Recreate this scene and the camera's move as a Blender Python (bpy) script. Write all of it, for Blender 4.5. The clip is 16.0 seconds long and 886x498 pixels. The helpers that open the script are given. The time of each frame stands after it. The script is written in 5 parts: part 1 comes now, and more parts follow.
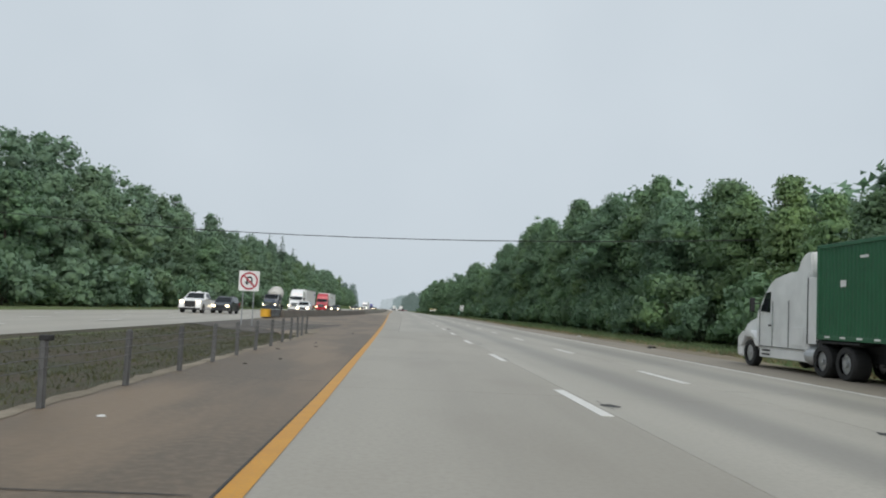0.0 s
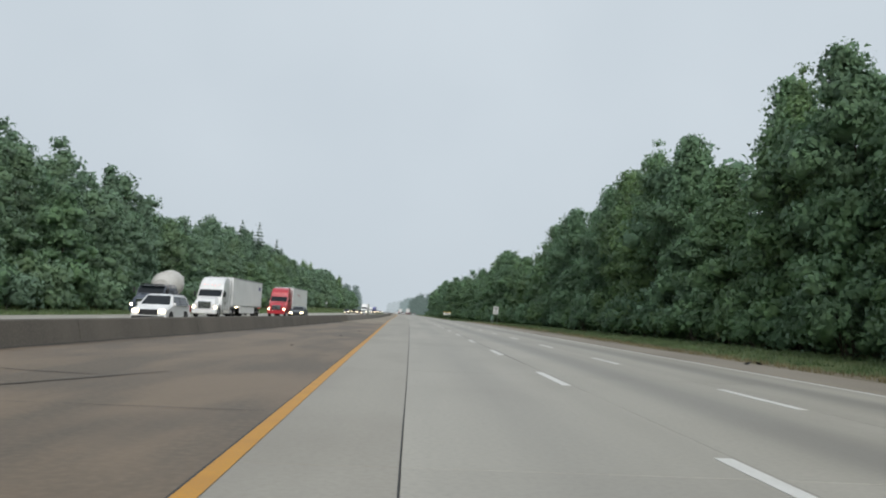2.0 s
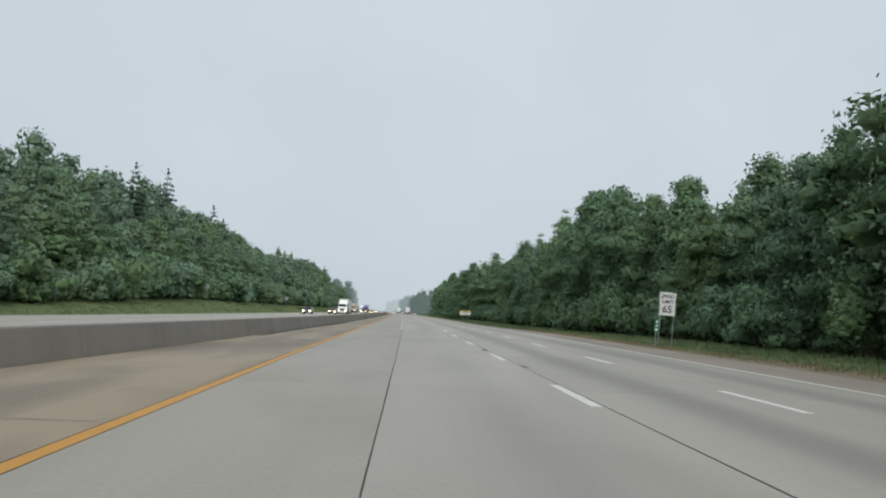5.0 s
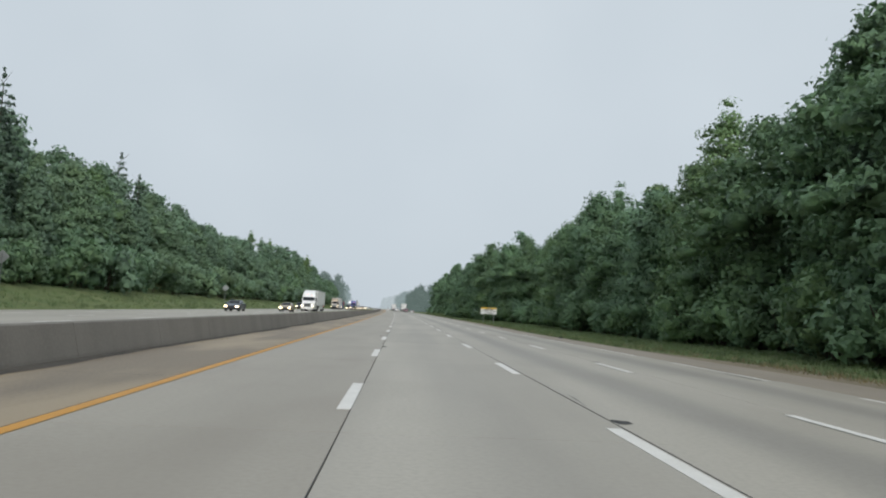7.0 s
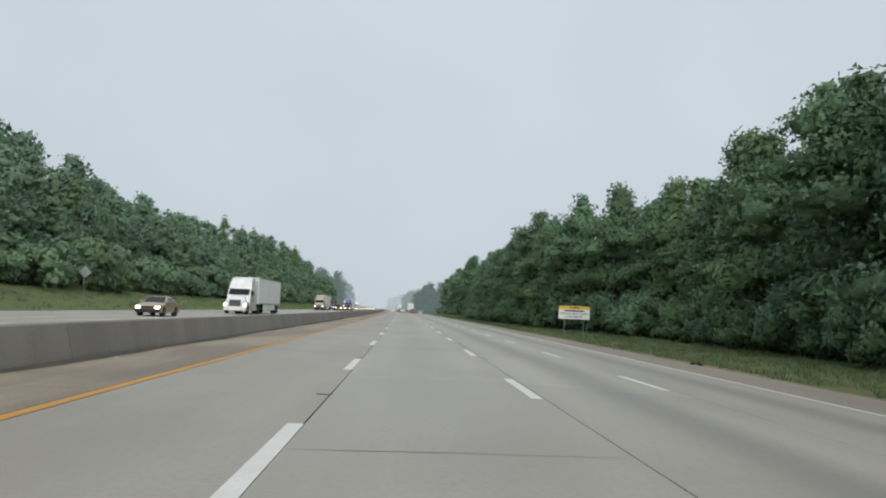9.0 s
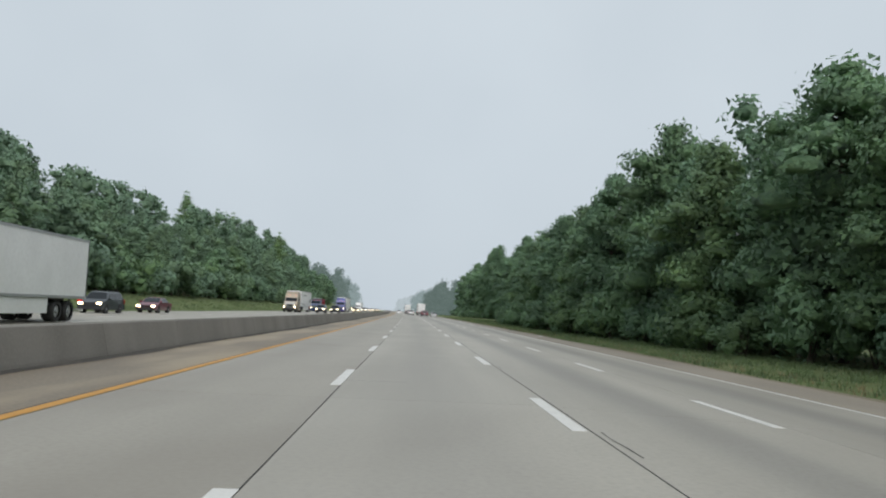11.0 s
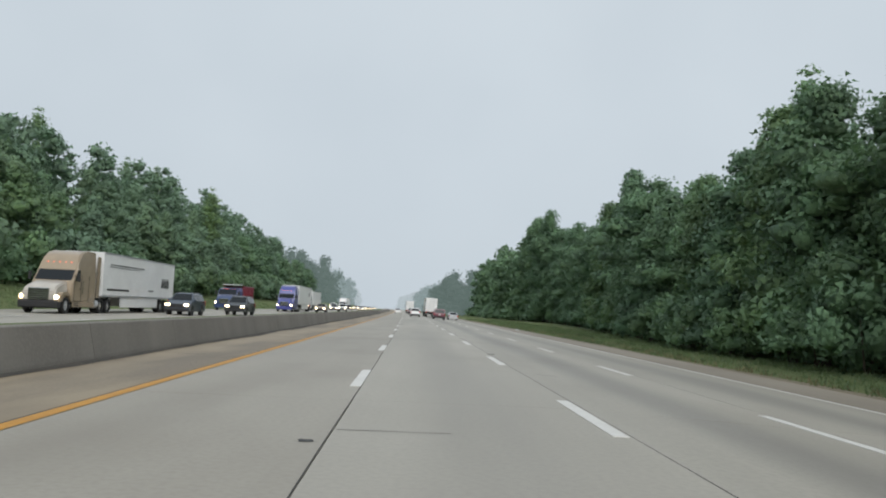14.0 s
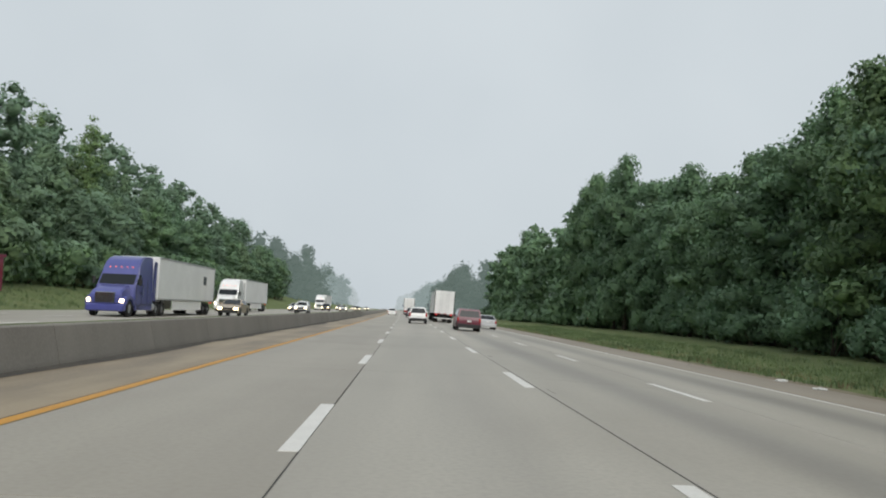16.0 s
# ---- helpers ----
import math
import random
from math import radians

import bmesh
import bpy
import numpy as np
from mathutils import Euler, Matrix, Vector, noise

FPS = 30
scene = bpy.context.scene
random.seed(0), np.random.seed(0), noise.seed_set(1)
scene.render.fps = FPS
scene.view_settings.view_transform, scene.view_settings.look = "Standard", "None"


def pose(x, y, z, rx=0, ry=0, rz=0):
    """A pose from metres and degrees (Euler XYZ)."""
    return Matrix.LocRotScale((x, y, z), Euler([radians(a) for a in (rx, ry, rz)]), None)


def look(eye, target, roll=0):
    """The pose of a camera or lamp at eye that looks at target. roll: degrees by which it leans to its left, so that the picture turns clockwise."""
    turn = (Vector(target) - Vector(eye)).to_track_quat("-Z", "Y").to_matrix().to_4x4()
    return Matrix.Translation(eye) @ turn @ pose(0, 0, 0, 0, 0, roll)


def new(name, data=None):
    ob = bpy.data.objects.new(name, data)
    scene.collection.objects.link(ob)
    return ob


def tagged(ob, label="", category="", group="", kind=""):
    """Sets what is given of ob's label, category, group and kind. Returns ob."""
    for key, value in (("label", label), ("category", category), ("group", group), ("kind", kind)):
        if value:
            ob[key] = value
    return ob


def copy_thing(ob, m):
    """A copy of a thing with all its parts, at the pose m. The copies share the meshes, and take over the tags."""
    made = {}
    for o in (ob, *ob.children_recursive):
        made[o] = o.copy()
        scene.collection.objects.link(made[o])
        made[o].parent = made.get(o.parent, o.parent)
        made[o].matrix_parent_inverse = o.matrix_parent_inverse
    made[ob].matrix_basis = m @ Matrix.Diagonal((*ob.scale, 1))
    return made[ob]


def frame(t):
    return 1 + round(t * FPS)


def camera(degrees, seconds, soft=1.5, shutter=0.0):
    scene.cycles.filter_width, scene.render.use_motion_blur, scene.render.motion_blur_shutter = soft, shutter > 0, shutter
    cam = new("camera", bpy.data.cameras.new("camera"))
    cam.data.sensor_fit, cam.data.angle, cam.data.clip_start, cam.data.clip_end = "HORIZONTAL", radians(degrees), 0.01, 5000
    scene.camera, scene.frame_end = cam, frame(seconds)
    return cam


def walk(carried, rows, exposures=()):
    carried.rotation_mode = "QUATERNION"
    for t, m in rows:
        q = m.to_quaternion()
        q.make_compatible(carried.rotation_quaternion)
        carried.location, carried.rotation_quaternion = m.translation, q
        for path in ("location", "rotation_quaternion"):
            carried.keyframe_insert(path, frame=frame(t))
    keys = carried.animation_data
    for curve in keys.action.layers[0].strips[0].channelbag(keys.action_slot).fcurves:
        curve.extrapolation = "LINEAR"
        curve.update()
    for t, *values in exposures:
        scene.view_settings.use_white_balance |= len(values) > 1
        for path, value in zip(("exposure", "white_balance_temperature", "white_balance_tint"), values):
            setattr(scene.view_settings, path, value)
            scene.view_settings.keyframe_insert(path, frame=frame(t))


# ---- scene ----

# The road bends gently to the left: x is metres right of the lane middle, s metres along it.
BEND = 18000.0


def spot(x, s, z=0.0):
    a = s / BEND
    return Vector((-BEND + (BEND + x) * math.cos(a), (BEND + x) * math.sin(a), z))


def stand(x, s, z=0.0, turn=0.0):
    v = spot(x, s, z)
    return pose(v.x, v.y, v.z, 0, 0, math.degrees(s / BEND) + turn)


# ---- camera: seconds, metres along, metres across, yaw, pitch, lean ----
cam = camera(59.2, 16.0, 2.0)
DRIVE = [
    (0.0, 0.07, -1.192, -2.36, 4.54, 2.60),
    (0.5, 16.92, -1.289, -2.10, 4.58, 2.58),
    (1.0, 33.10, -1.402, -2.11, 4.59, 2.50),
    (1.5, 50.38, -1.518, -2.04, 4.66, 2.45),
    (2.0, 67.81, -1.599, -2.06, 4.76, 2.36),
    (2.5, 84.72, -1.621, -2.18, 4.78, 2.30),
    (3.0, 101.58, -1.596, -2.30, 4.80, 2.15),
    (3.5, 118.56, -1.553, -2.29, 4.80, 2.13),
    (4.0, 135.55, -1.488, -2.28, 4.78, 2.13),
    (4.5, 152.52, -1.411, -2.29, 4.75, 2.14),
    (5.0, 169.46, -1.331, -2.35, 4.70, 2.17),
    (5.5, 186.29, -1.257, -2.48, 4.64, 2.24),
    (6.0, 202.74, -1.194, -2.50, 4.52, 2.69),
    (6.5, 220.54, -1.142, -2.78, 4.37, 2.63),
    (7.0, 236.82, -0.998, -2.80, 4.51, 2.50),
    (7.5, 252.80, -0.836, -2.80, 4.61, 2.34),
    (8.0, 269.27, -0.699, -2.78, 4.53, 2.29),
    (8.5, 286.15, -0.579, -2.67, 4.51, 2.32),
    (9.0, 302.99, -0.477, -2.48, 4.52, 2.37),
    (9.5, 319.15, -0.396, -2.25, 4.53, 2.41),
    (10.0, 335.22, -0.354, -2.09, 4.56, 2.44),
    (10.5, 351.29, -0.347, -1.99, 4.60, 2.46),
    (11.0, 367.35, -0.369, -1.96, 4.62, 2.48),
    (11.5, 383.55, -0.412, -1.97, 4.65, 2.47),
    (12.0, 400.73, -0.519, -2.01, 4.60, 2.55),
    (12.5, 417.19, -0.592, -1.96, 4.59, 2.58),
    (13.0, 433.49, -0.668, -1.96, 4.59, 2.58),
    (13.5, 449.39, -0.744, -2.03, 4.56, 2.59),
    (14.0, 465.33, -0.806, -2.10, 4.51, 2.62),
    (14.5, 481.74, -0.831, -2.29, 4.51, 2.64),
    (15.0, 499.31, -0.771, -2.25, 4.58, 2.50),
    (15.5, 516.11, -0.738, -2.31, 4.52, 2.50),
    (16.0, 532.70, -0.641, -2.33, 4.52, 2.49),
]
EYE = 1.426
walk(cam, [(t, stand(x, s, EYE, yaw) @ pose(0, 0, 0, 90 + pitch) @ pose(0, 0, 0, 0, 0, lean)) for t, s, x, yaw, pitch, lean in DRIVE],
     ((0.0, 0.22, 6500, 10), (13.9, 0.22, 6500, 10), (14.6, 0.23, 6640, 10), (16.0, 0.24, 6720, 10)))

# ---- sky and light: an overcast, misty day ----
world = bpy.data.worlds.new("overcast_sky")
scene.world = world
world.use_nodes = True
wn, wl = world.node_tree.nodes, world.node_tree.links
wn.clear()
sky = wn.new("ShaderNodeTexSky")
sky.sky_type, sky.sun_disc = "NISHITA", False
sky.sun_elevation, sky.sun_rotation = radians(40), radians(184)
sky.air_density, sky.dust_density, sky.ozone_density = 1.0, 6.0, 1.0
grey = wn.new("ShaderNodeHueSaturation")
grey.inputs["Saturation"].default_value = 0.25
wl.new(sky.outputs["Color"], grey.inputs["Color"])
tex = wn.new("ShaderNodeTexCoord")
cloud = wn.new("ShaderNodeTexNoise")
cloud.inputs["Scale"].default_value, cloud.inputs["Detail"].default_value = 1.6, 4.0
wl.new(tex.outputs["Generated"], cloud.inputs["Vector"])
ramp = wn.new("ShaderNodeValToRGB")
ramp.color_ramp.elements[0].position, ramp.color_ramp.elements[0].color = 0.3, (5.35, 6.1, 6.75, 1)
ramp.color_ramp.elements[1].position, ramp.color_ramp.elements[1].color = 0.7, (6.3, 7.05, 7.65, 1)
wl.new(cloud.outputs["Fac"], ramp.inputs["Fac"])
blend = wn.new("ShaderNodeMix")
blend.data_type = "RGBA"
blend.inputs["Factor"].default_value = 0.9
wl.new(grey.outputs["Color"], blend.inputs["A"])
wl.new(ramp.outputs["Color"], blend.inputs["B"])
back = wn.new("ShaderNodeBackground")
back.inputs["Strength"].default_value = 0.089
wl.new(blend.outputs["Result"], back.inputs["Color"])
wl.new(back.outputs["Background"], wn.new("ShaderNodeOutputWorld").inputs["Surface"])
sun = new("sun", bpy.data.lights.new("sun", "SUN"))
sun.data.energy, sun.data.angle, sun.data.color = 1.5, radians(50), (1.0, 0.98, 0.95)
sun.matrix_world = look((0, 0, 50), (-14, 52, 0))


# ---- materials ----
def shader(name, rough=0.6, metal=0.0):
    m = bpy.data.materials.new(name)
    m.use_nodes = True
    b = m.node_tree.nodes["Principled BSDF"]
    b.inputs["Roughness"].default_value, b.inputs["Metallic"].default_value = rough, metal
    return m, m.node_tree.nodes, m.node_tree.links, b


def noise_fac(n, l, scale, detail=4.0, stretch=None, lo=0.35, hi=0.65):
    """A noise between 0 and 1, in metres of the world."""
    g = n.new("ShaderNodeNewGeometry")
    t = n.new("ShaderNodeTexNoise")
    t.inputs["Scale"].default_value, t.inputs["Detail"].default_value = scale, detail
    if stretch:
        v = n.new("ShaderNodeVectorMath")
        v.operation = "MULTIPLY"
        v.inputs[1].default_value = stretch
        l.new(g.outputs["Position"], v.inputs[0])
        l.new(v.outputs[0], t.inputs["Vector"])
    else:
        l.new(g.outputs["Position"], t.inputs["Vector"])
    r = n.new("ShaderNodeMapRange")
    r.inputs["From Min"].default_value, r.inputs["From Max"].default_value = lo, hi
    l.new(t.outputs["Fac"], r.inputs["Value"])
    return r.outputs["Result"]


def mixed(n, l, fac, a, b):
    x = n.new("ShaderNodeMix")
    x.data_type = "RGBA"
    l.new(fac, x.inputs["Factor"]) if not isinstance(fac, float) else None
    if isinstance(fac, float):
        x.inputs["Factor"].default_value = fac
    for k, c in (("A", a), ("B", b)):
        if isinstance(c, tuple):
            x.inputs[k].default_value = (*c, 1)
        else:
            l.new(c, x.inputs[k])
    return x.outputs["Result"]


def bumped(n, l, b, fac, strength, dist):
    u = n.new("ShaderNodeBump")
    u.inputs["Strength"].default_value, u.inputs["Distance"].default_value = strength, dist
    l.new(fac, u.inputs["Height"])
    l.new(u.outputs["Normal"], b.inputs["Normal"])


def surface(name, c1, c2, c3, coarse=0.4, fine=12.0, rough=0.7, bump=0.3, dist=0.01, stretch=None, per_object=0.0, metal=0.0, sharp=0.15, blotch=None):
    """Two tones in large stains, a third in fine grain."""
    m, n, l, b = shader(name, rough, metal)
    big = noise_fac(n, l, coarse, 5.0, stretch, 0.5 - sharp, 0.5 + sharp)
    small = noise_fac(n, l, fine, 3.0, None, 0.4, 0.75)
    c = mixed(n, l, big, c1, c2)
    half = n.new("ShaderNodeMath")
    half.operation = "MULTIPLY"
    half.inputs[1].default_value = 0.5
    l.new(small, half.inputs[0])
    c = mixed(n, l, half.outputs[0], c, c3)
    if blotch:
        wide = noise_fac(n, l, blotch[0], 6.0, (1, 0.5, 1), 0.48, 0.72)
        part_of = n.new("ShaderNodeMath")
        part_of.operation = "MULTIPLY"
        part_of.inputs[1].default_value = blotch[1]
        l.new(wide, part_of.inputs[0])
        c = mixed(n, l, part_of.outputs[0], c, blotch[2])
    if per_object:
        o = n.new("ShaderNodeObjectInfo")
        h = n.new("ShaderNodeHueSaturation")
        r = n.new("ShaderNodeMapRange")
        r.inputs["To Min"].default_value, r.inputs["To Max"].default_value = 1 - per_object, 1 + per_object
        l.new(o.outputs["Random"], r.inputs["Value"])
        l.new(r.outputs["Result"], h.inputs["Value"])
        l.new(c, h.inputs["Color"])
        c = h.outputs["Color"]
    l.new(c, b.inputs["Base Color"])
    bumped(n, l, b, small, bump, dist)
    return m


def plain(name, colour, rough=0.4, metal=0.0, coat=0.0):
    m, n, l, b = shader(name, rough, metal)
    g = noise_fac(n, l, 1.7, 4.0)
    l.new(mixed(n, l, g, tuple(v * 0.88 for v in colour), colour), b.inputs["Base Color"])
    b.inputs["Coat Weight"].default_value = coat
    b.inputs["Coat Roughness"].default_value = 0.08
    return m


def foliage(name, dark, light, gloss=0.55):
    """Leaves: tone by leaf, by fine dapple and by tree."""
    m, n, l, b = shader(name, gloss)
    g = n.new("ShaderNodeNewGeometry")
    o = n.new("ShaderNodeObjectInfo")
    big = noise_fac(n, l, 0.3, 3.0)
    fine = noise_fac(n, l, 0.9, 4.0, None, 0.36, 0.68)
    half = n.new("ShaderNodeMath")
    half.operation = "MULTIPLY_ADD"
    half.inputs[1].default_value = 0.22
    l.new(g.outputs["Random Per Island"], half.inputs[0])
    part_fine = n.new("ShaderNodeMath")
    part_fine.operation = "MULTIPLY"
    part_fine.inputs[1].default_value = 0.4
    l.new(fine, part_fine.inputs[0])
    dapple = noise_fac(n, l, 5.5, 3.0, None, 0.4, 0.62)
    leafy = n.new("ShaderNodeMath")
    leafy.operation = "MULTIPLY_ADD"
    leafy.inputs[1].default_value = 0.28
    l.new(dapple, leafy.inputs[0])
    l.new(part_fine.outputs[0], leafy.inputs[2])
    l.new(leafy.outputs[0], half.inputs[2])
    bumped(n, l, b, dapple, 0.5, 0.12)
    c = mixed(n, l, half.outputs[0], dark, light)
    h = n.new("ShaderNodeHueSaturation")
    v = n.new("ShaderNodeMapRange")
    v.inputs["To Min"].default_value, v.inputs["To Max"].default_value = 0.75, 1.3
    u = n.new("ShaderNodeMapRange")
    u.inputs["To Min"].default_value, u.inputs["To Max"].default_value = 0.47, 0.525
    l.new(big, v.inputs["Value"])
    l.new(o.outputs["Random"], u.inputs["Value"])
    l.new(v.outputs["Result"], h.inputs["Value"])
    l.new(u.outputs["Result"], h.inputs["Hue"])
    l.new(c, h.inputs["Color"])
    w = n.new("ShaderNodeMapRange")
    w.inputs["To Min"].default_value, w.inputs["To Max"].default_value = 1.12, 0.8
    l.new(o.outputs["Random"], w.inputs["Value"])
    l.new(w.outputs["Result"], h.inputs["Saturation"])
    l.new(h.outputs["Color"], b.inputs["Base Color"])
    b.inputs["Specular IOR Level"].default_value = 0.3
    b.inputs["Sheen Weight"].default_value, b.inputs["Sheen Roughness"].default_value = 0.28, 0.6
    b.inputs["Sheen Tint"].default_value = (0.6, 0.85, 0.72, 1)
    t = n.new("ShaderNodeBsdfTranslucent")
    l.new(h.outputs["Color"], t.inputs["Color"])
    x = n.new("ShaderNodeMixShader")
    x.inputs["Fac"].default_value = 0.35
    l.new(b.outputs["BSDF"], x.inputs[1])
    l.new(t.outputs["BSDF"], x.inputs[2])
    l.new(x.outputs["Shader"], n["Material Output"].inputs["Surface"])
    return m


M_INNER = surface("inner_lane_concrete", (0.288, 0.263, 0.219), (0.34, 0.313, 0.262), (0.245, 0.223, 0.184), 0.55, 14.0, 0.55, 0.06, 0.004, (1, 0.06, 1), 0.04, blotch=(0.35, 0.4, (0.2, 0.172, 0.135)))
M_CONCRETE = surface("lane_concrete", (0.317, 0.295, 0.251), (0.386, 0.36, 0.307), (0.272, 0.252, 0.215), 0.55, 14.0, 0.55, 0.06, 0.004, (1, 0.06, 1), 0.04, blotch=(0.3, 0.3, (0.22, 0.196, 0.158)))
M_SHOULDER = surface("stained_shoulder_concrete", (0.285, 0.228, 0.152), (0.16, 0.128, 0.09), (0.33, 0.268, 0.185), 0.55, 14.0, 0.6, 0.2, 0.006, (1, 0.16, 1), sharp=0.08, blotch=(0.5, 0.55, (0.13, 0.105, 0.075)))
M_SHOULDER_GREY = surface("grey_outer_shoulder", (0.285, 0.247, 0.198), (0.21, 0.18, 0.142), (0.33, 0.29, 0.235), 0.3, 10.0, 0.65, 0.5, 0.006, (1, 0.3, 1))
M_BED = surface("joint_filler", (0.03, 0.03, 0.03), (0.05, 0.048, 0.045), (0.02, 0.02, 0.02))
M_YELLOW = surface("worn_yellow_paint", (0.55, 0.255, 0.01), (0.49, 0.225, 0.016), (0.38, 0.21, 0.05), 2.0, 25.0, 0.55, 0.2, 0.002)
M_WHITE = surface("worn_white_paint", (0.7, 0.685, 0.645), (0.63, 0.615, 0.575), (0.52, 0.505, 0.475), 2.0, 25.0, 0.5, 0.2, 0.002)
M_BARRIER = surface("weathered_barrier_concrete", (0.215, 0.2, 0.176), (0.165, 0.152, 0.133), (0.25, 0.233, 0.205), 0.5, 16.0, 0.75, 0.3, 0.006, (1, 1, 0.25), 0.06)
M_BARRIER_OLD = surface("dirt_stained_barrier_concrete", (0.15, 0.13, 0.106), (0.105, 0.092, 0.075), (0.2, 0.175, 0.145), 0.5, 16.0, 0.75, 0.3, 0.006, (1, 1, 0.25), 0.06)
M_GRASS = surface("verge_grass", (0.115, 0.162, 0.05), (0.165, 0.192, 0.072), (0.07, 0.105, 0.032), 0.35, 22.0, 0.9, 0.8, 0.05)
M_MEDIAN = surface("worn_median_grass", (0.07, 0.055, 0.036), (0.045, 0.052, 0.024), (0.095, 0.077, 0.05), 0.45, 12.0, 0.95, 0.9, 0.05)
M_SHOULDER_OLD = surface("old_brown_shoulder", (0.182, 0.13, 0.083), (0.102, 0.076, 0.05), (0.215, 0.16, 0.108), 0.5, 9.0, 0.6, 0.2, 0.008, (1, 0.2, 1), sharp=0.07, blotch=(0.4, 0.5, (0.085, 0.066, 0.047)))
M_DIRT = surface("dry_verge_soil", (0.23, 0.19, 0.132), (0.165, 0.138, 0.092), (0.28, 0.24, 0.17), 0.5, 16.0, 0.9, 0.7, 0.03)
M_BARK = surface("bark", (0.09, 0.07, 0.05), (0.06, 0.05, 0.04), (0.13, 0.11, 0.085), 3.0, 25.0, 0.9, 0.8, 0.03)
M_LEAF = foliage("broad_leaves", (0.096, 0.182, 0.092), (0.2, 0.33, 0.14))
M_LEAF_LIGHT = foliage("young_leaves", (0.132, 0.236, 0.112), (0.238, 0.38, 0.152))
# Leaves of the far side: haze mixed into a paler, bluer leaf colour.
M_LEAF_HAZED = foliage("hazed_hillside_leaves", (0.134, 0.22, 0.13), (0.208, 0.322, 0.166))
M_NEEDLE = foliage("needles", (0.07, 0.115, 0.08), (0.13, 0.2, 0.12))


# ---- building helpers ----
def mesh_of(name, verts, faces, material, smooth=False):
    me = bpy.data.meshes.new(name)
    me.from_pydata([tuple(v) for v in verts], [], faces)
    me.materials.append(material)
    if smooth:
        me.shade_smooth()
    me.update()
    return me


def from_bm(name, bm, material, smooth=False):
    bmesh.ops.recalc_face_normals(bm, faces=bm.faces)
    me = bpy.data.meshes.new(name)
    bm.to_mesh(me)
    bm.free()
    me.materials.append(material)
    if smooth:
        me.shade_smooth()
        me.set_sharp_from_angle(angle=0.7)
    return me


def part(name, data, material, parent, label=""):
    """Links a bmesh or mesh as one mesh object under a thing."""
    me = data if isinstance(data, bpy.types.Mesh) else from_bm(name, data, material)
    ob = new(name, me)
    ob.parent = parent
    return tagged(ob, label)


def block(bm, x0, x1, y0, y1, z0, z1, bevel=0.0, matrix=None):
    r = bmesh.ops.create_cube(bm, size=1.0, matrix=Matrix.Translation(((x0 + x1) / 2, (y0 + y1) / 2, (z0 + z1) / 2)) @ Matrix.Diagonal((x1 - x0, y1 - y0, z1 - z0, 1)))
    vs = r["verts"]
    if bevel:
        es = list({e for v in vs for e in v.link_edges})
        vs = list({v for f in bmesh.ops.bevel(bm, geom=es, offset=bevel, segments=1, affect="EDGES")["faces"] for v in f.verts} | {v for v in vs if v.is_valid})
    if matrix is not None:
        bmesh.ops.transform(bm, matrix=matrix, verts=[v for v in vs if v.is_valid])
    return bm


def rod(bm, a, b, r0, r1=None, seg=8):
    """A tapered round bar from a to b."""
    a, b = Vector(a), Vector(b)
    d = b - a
    m = Matrix.Translation((a + b) / 2) @ d.to_track_quat("Z", "Y").to_matrix().to_4x4()
    bmesh.ops.create_cone(bm, cap_ends=True, segments=seg, radius1=r0, radius2=r0 if r1 is None else r1, depth=d.length, matrix=m)
    return bm


def lin(v, pairs):
    return float(np.interp(v, [p[0] for p in pairs], [p[1] for p in pairs]))


# ---- lie of the land ----
def yellow_x(s):
    return lin(s, ((-30, -2.35), (10, -2.4), (35, -2.66), (60, -2.97), (91, -3.46), (113, -3.77), (130, -4.02), (195, -4.86), (245, -5.0)))


def barrier_x(s):
    return lin(s, ((64, -13.2), (76, -12.9), (125, -11.0), (205, -9.1), (258, -8.5), (322, -8.2), (550, -7.95), (1400, -7.9)))


def fall(s):
    return lin(s, ((-50, 0.007), (235, 0.007), (310, 0.046), (1400, 0.046)))


def land(x, s):
    """The height of the finished ground."""
    bank = lin(s, ((0, 0.0), (215, 0.0), (290, 1.0), (1400, 1.0)))
    dip = lin(s, ((-60, 1.0), (38, 1.0), (52, 0.0), (1400, 0.0)))
    if x > 12.4:
        base = -fall(s) * (12.4 - 1.83)
        return base - lin(x, ((12.4, 0.0), (13.5, 0.06), (16.0, 0.0), (20.0, -0.05), (60.0, -0.6))) * -1 * -1
    if x > 1.83:
        return -fall(s) * (x - 1.83)
    if x > -5.6:
        return 0.0
    if x > -27.5:
        return lin(x, ((-27.5, 0.2), (-15.0, 0.2), (-12.6, 0.12), (-9.0, 0.0 - 0.35 * dip), (-6.4, 0.0 - 0.05 * dip), (-5.6, 0.0)))
    hill = lin(x, ((-900.0, 24.0), (-130.0, 22.0), (-95.0, 18.0), (-75.0, 12.5), (-60.0, 7.5), (-50.0, 4.0), (-40.0, 0.3), (-37.0, 0.0)))
    return 0.2 + hill + bank * lin(x, ((-37.0, 2.0), (-30.0, 0.35), (-27.5, 0.0)))


def sheet(name, s_list, edges, material, lift=0.0):
    """A strip that follows the land: edges(s) gives the x of each line along it."""
    verts, faces = [], []
    w = len(edges(s_list[0]))
    for s in s_list:
        verts += [spot(x, s, land(x, s) + lift) for x in edges(s)]
    for i in range(len(s_list) - 1):
        for j in range(w - 1):
            k = i * w + j
            faces.append((k, k + 1, k + w + 1, k + w))
    return mesh_of(name, verts, faces, material, True)


def steps(a, b, d):
    return [a + (b - a) * i / max(1, round((b - a) / d)) for i in range(max(1, round((b - a) / d)) + 1)]


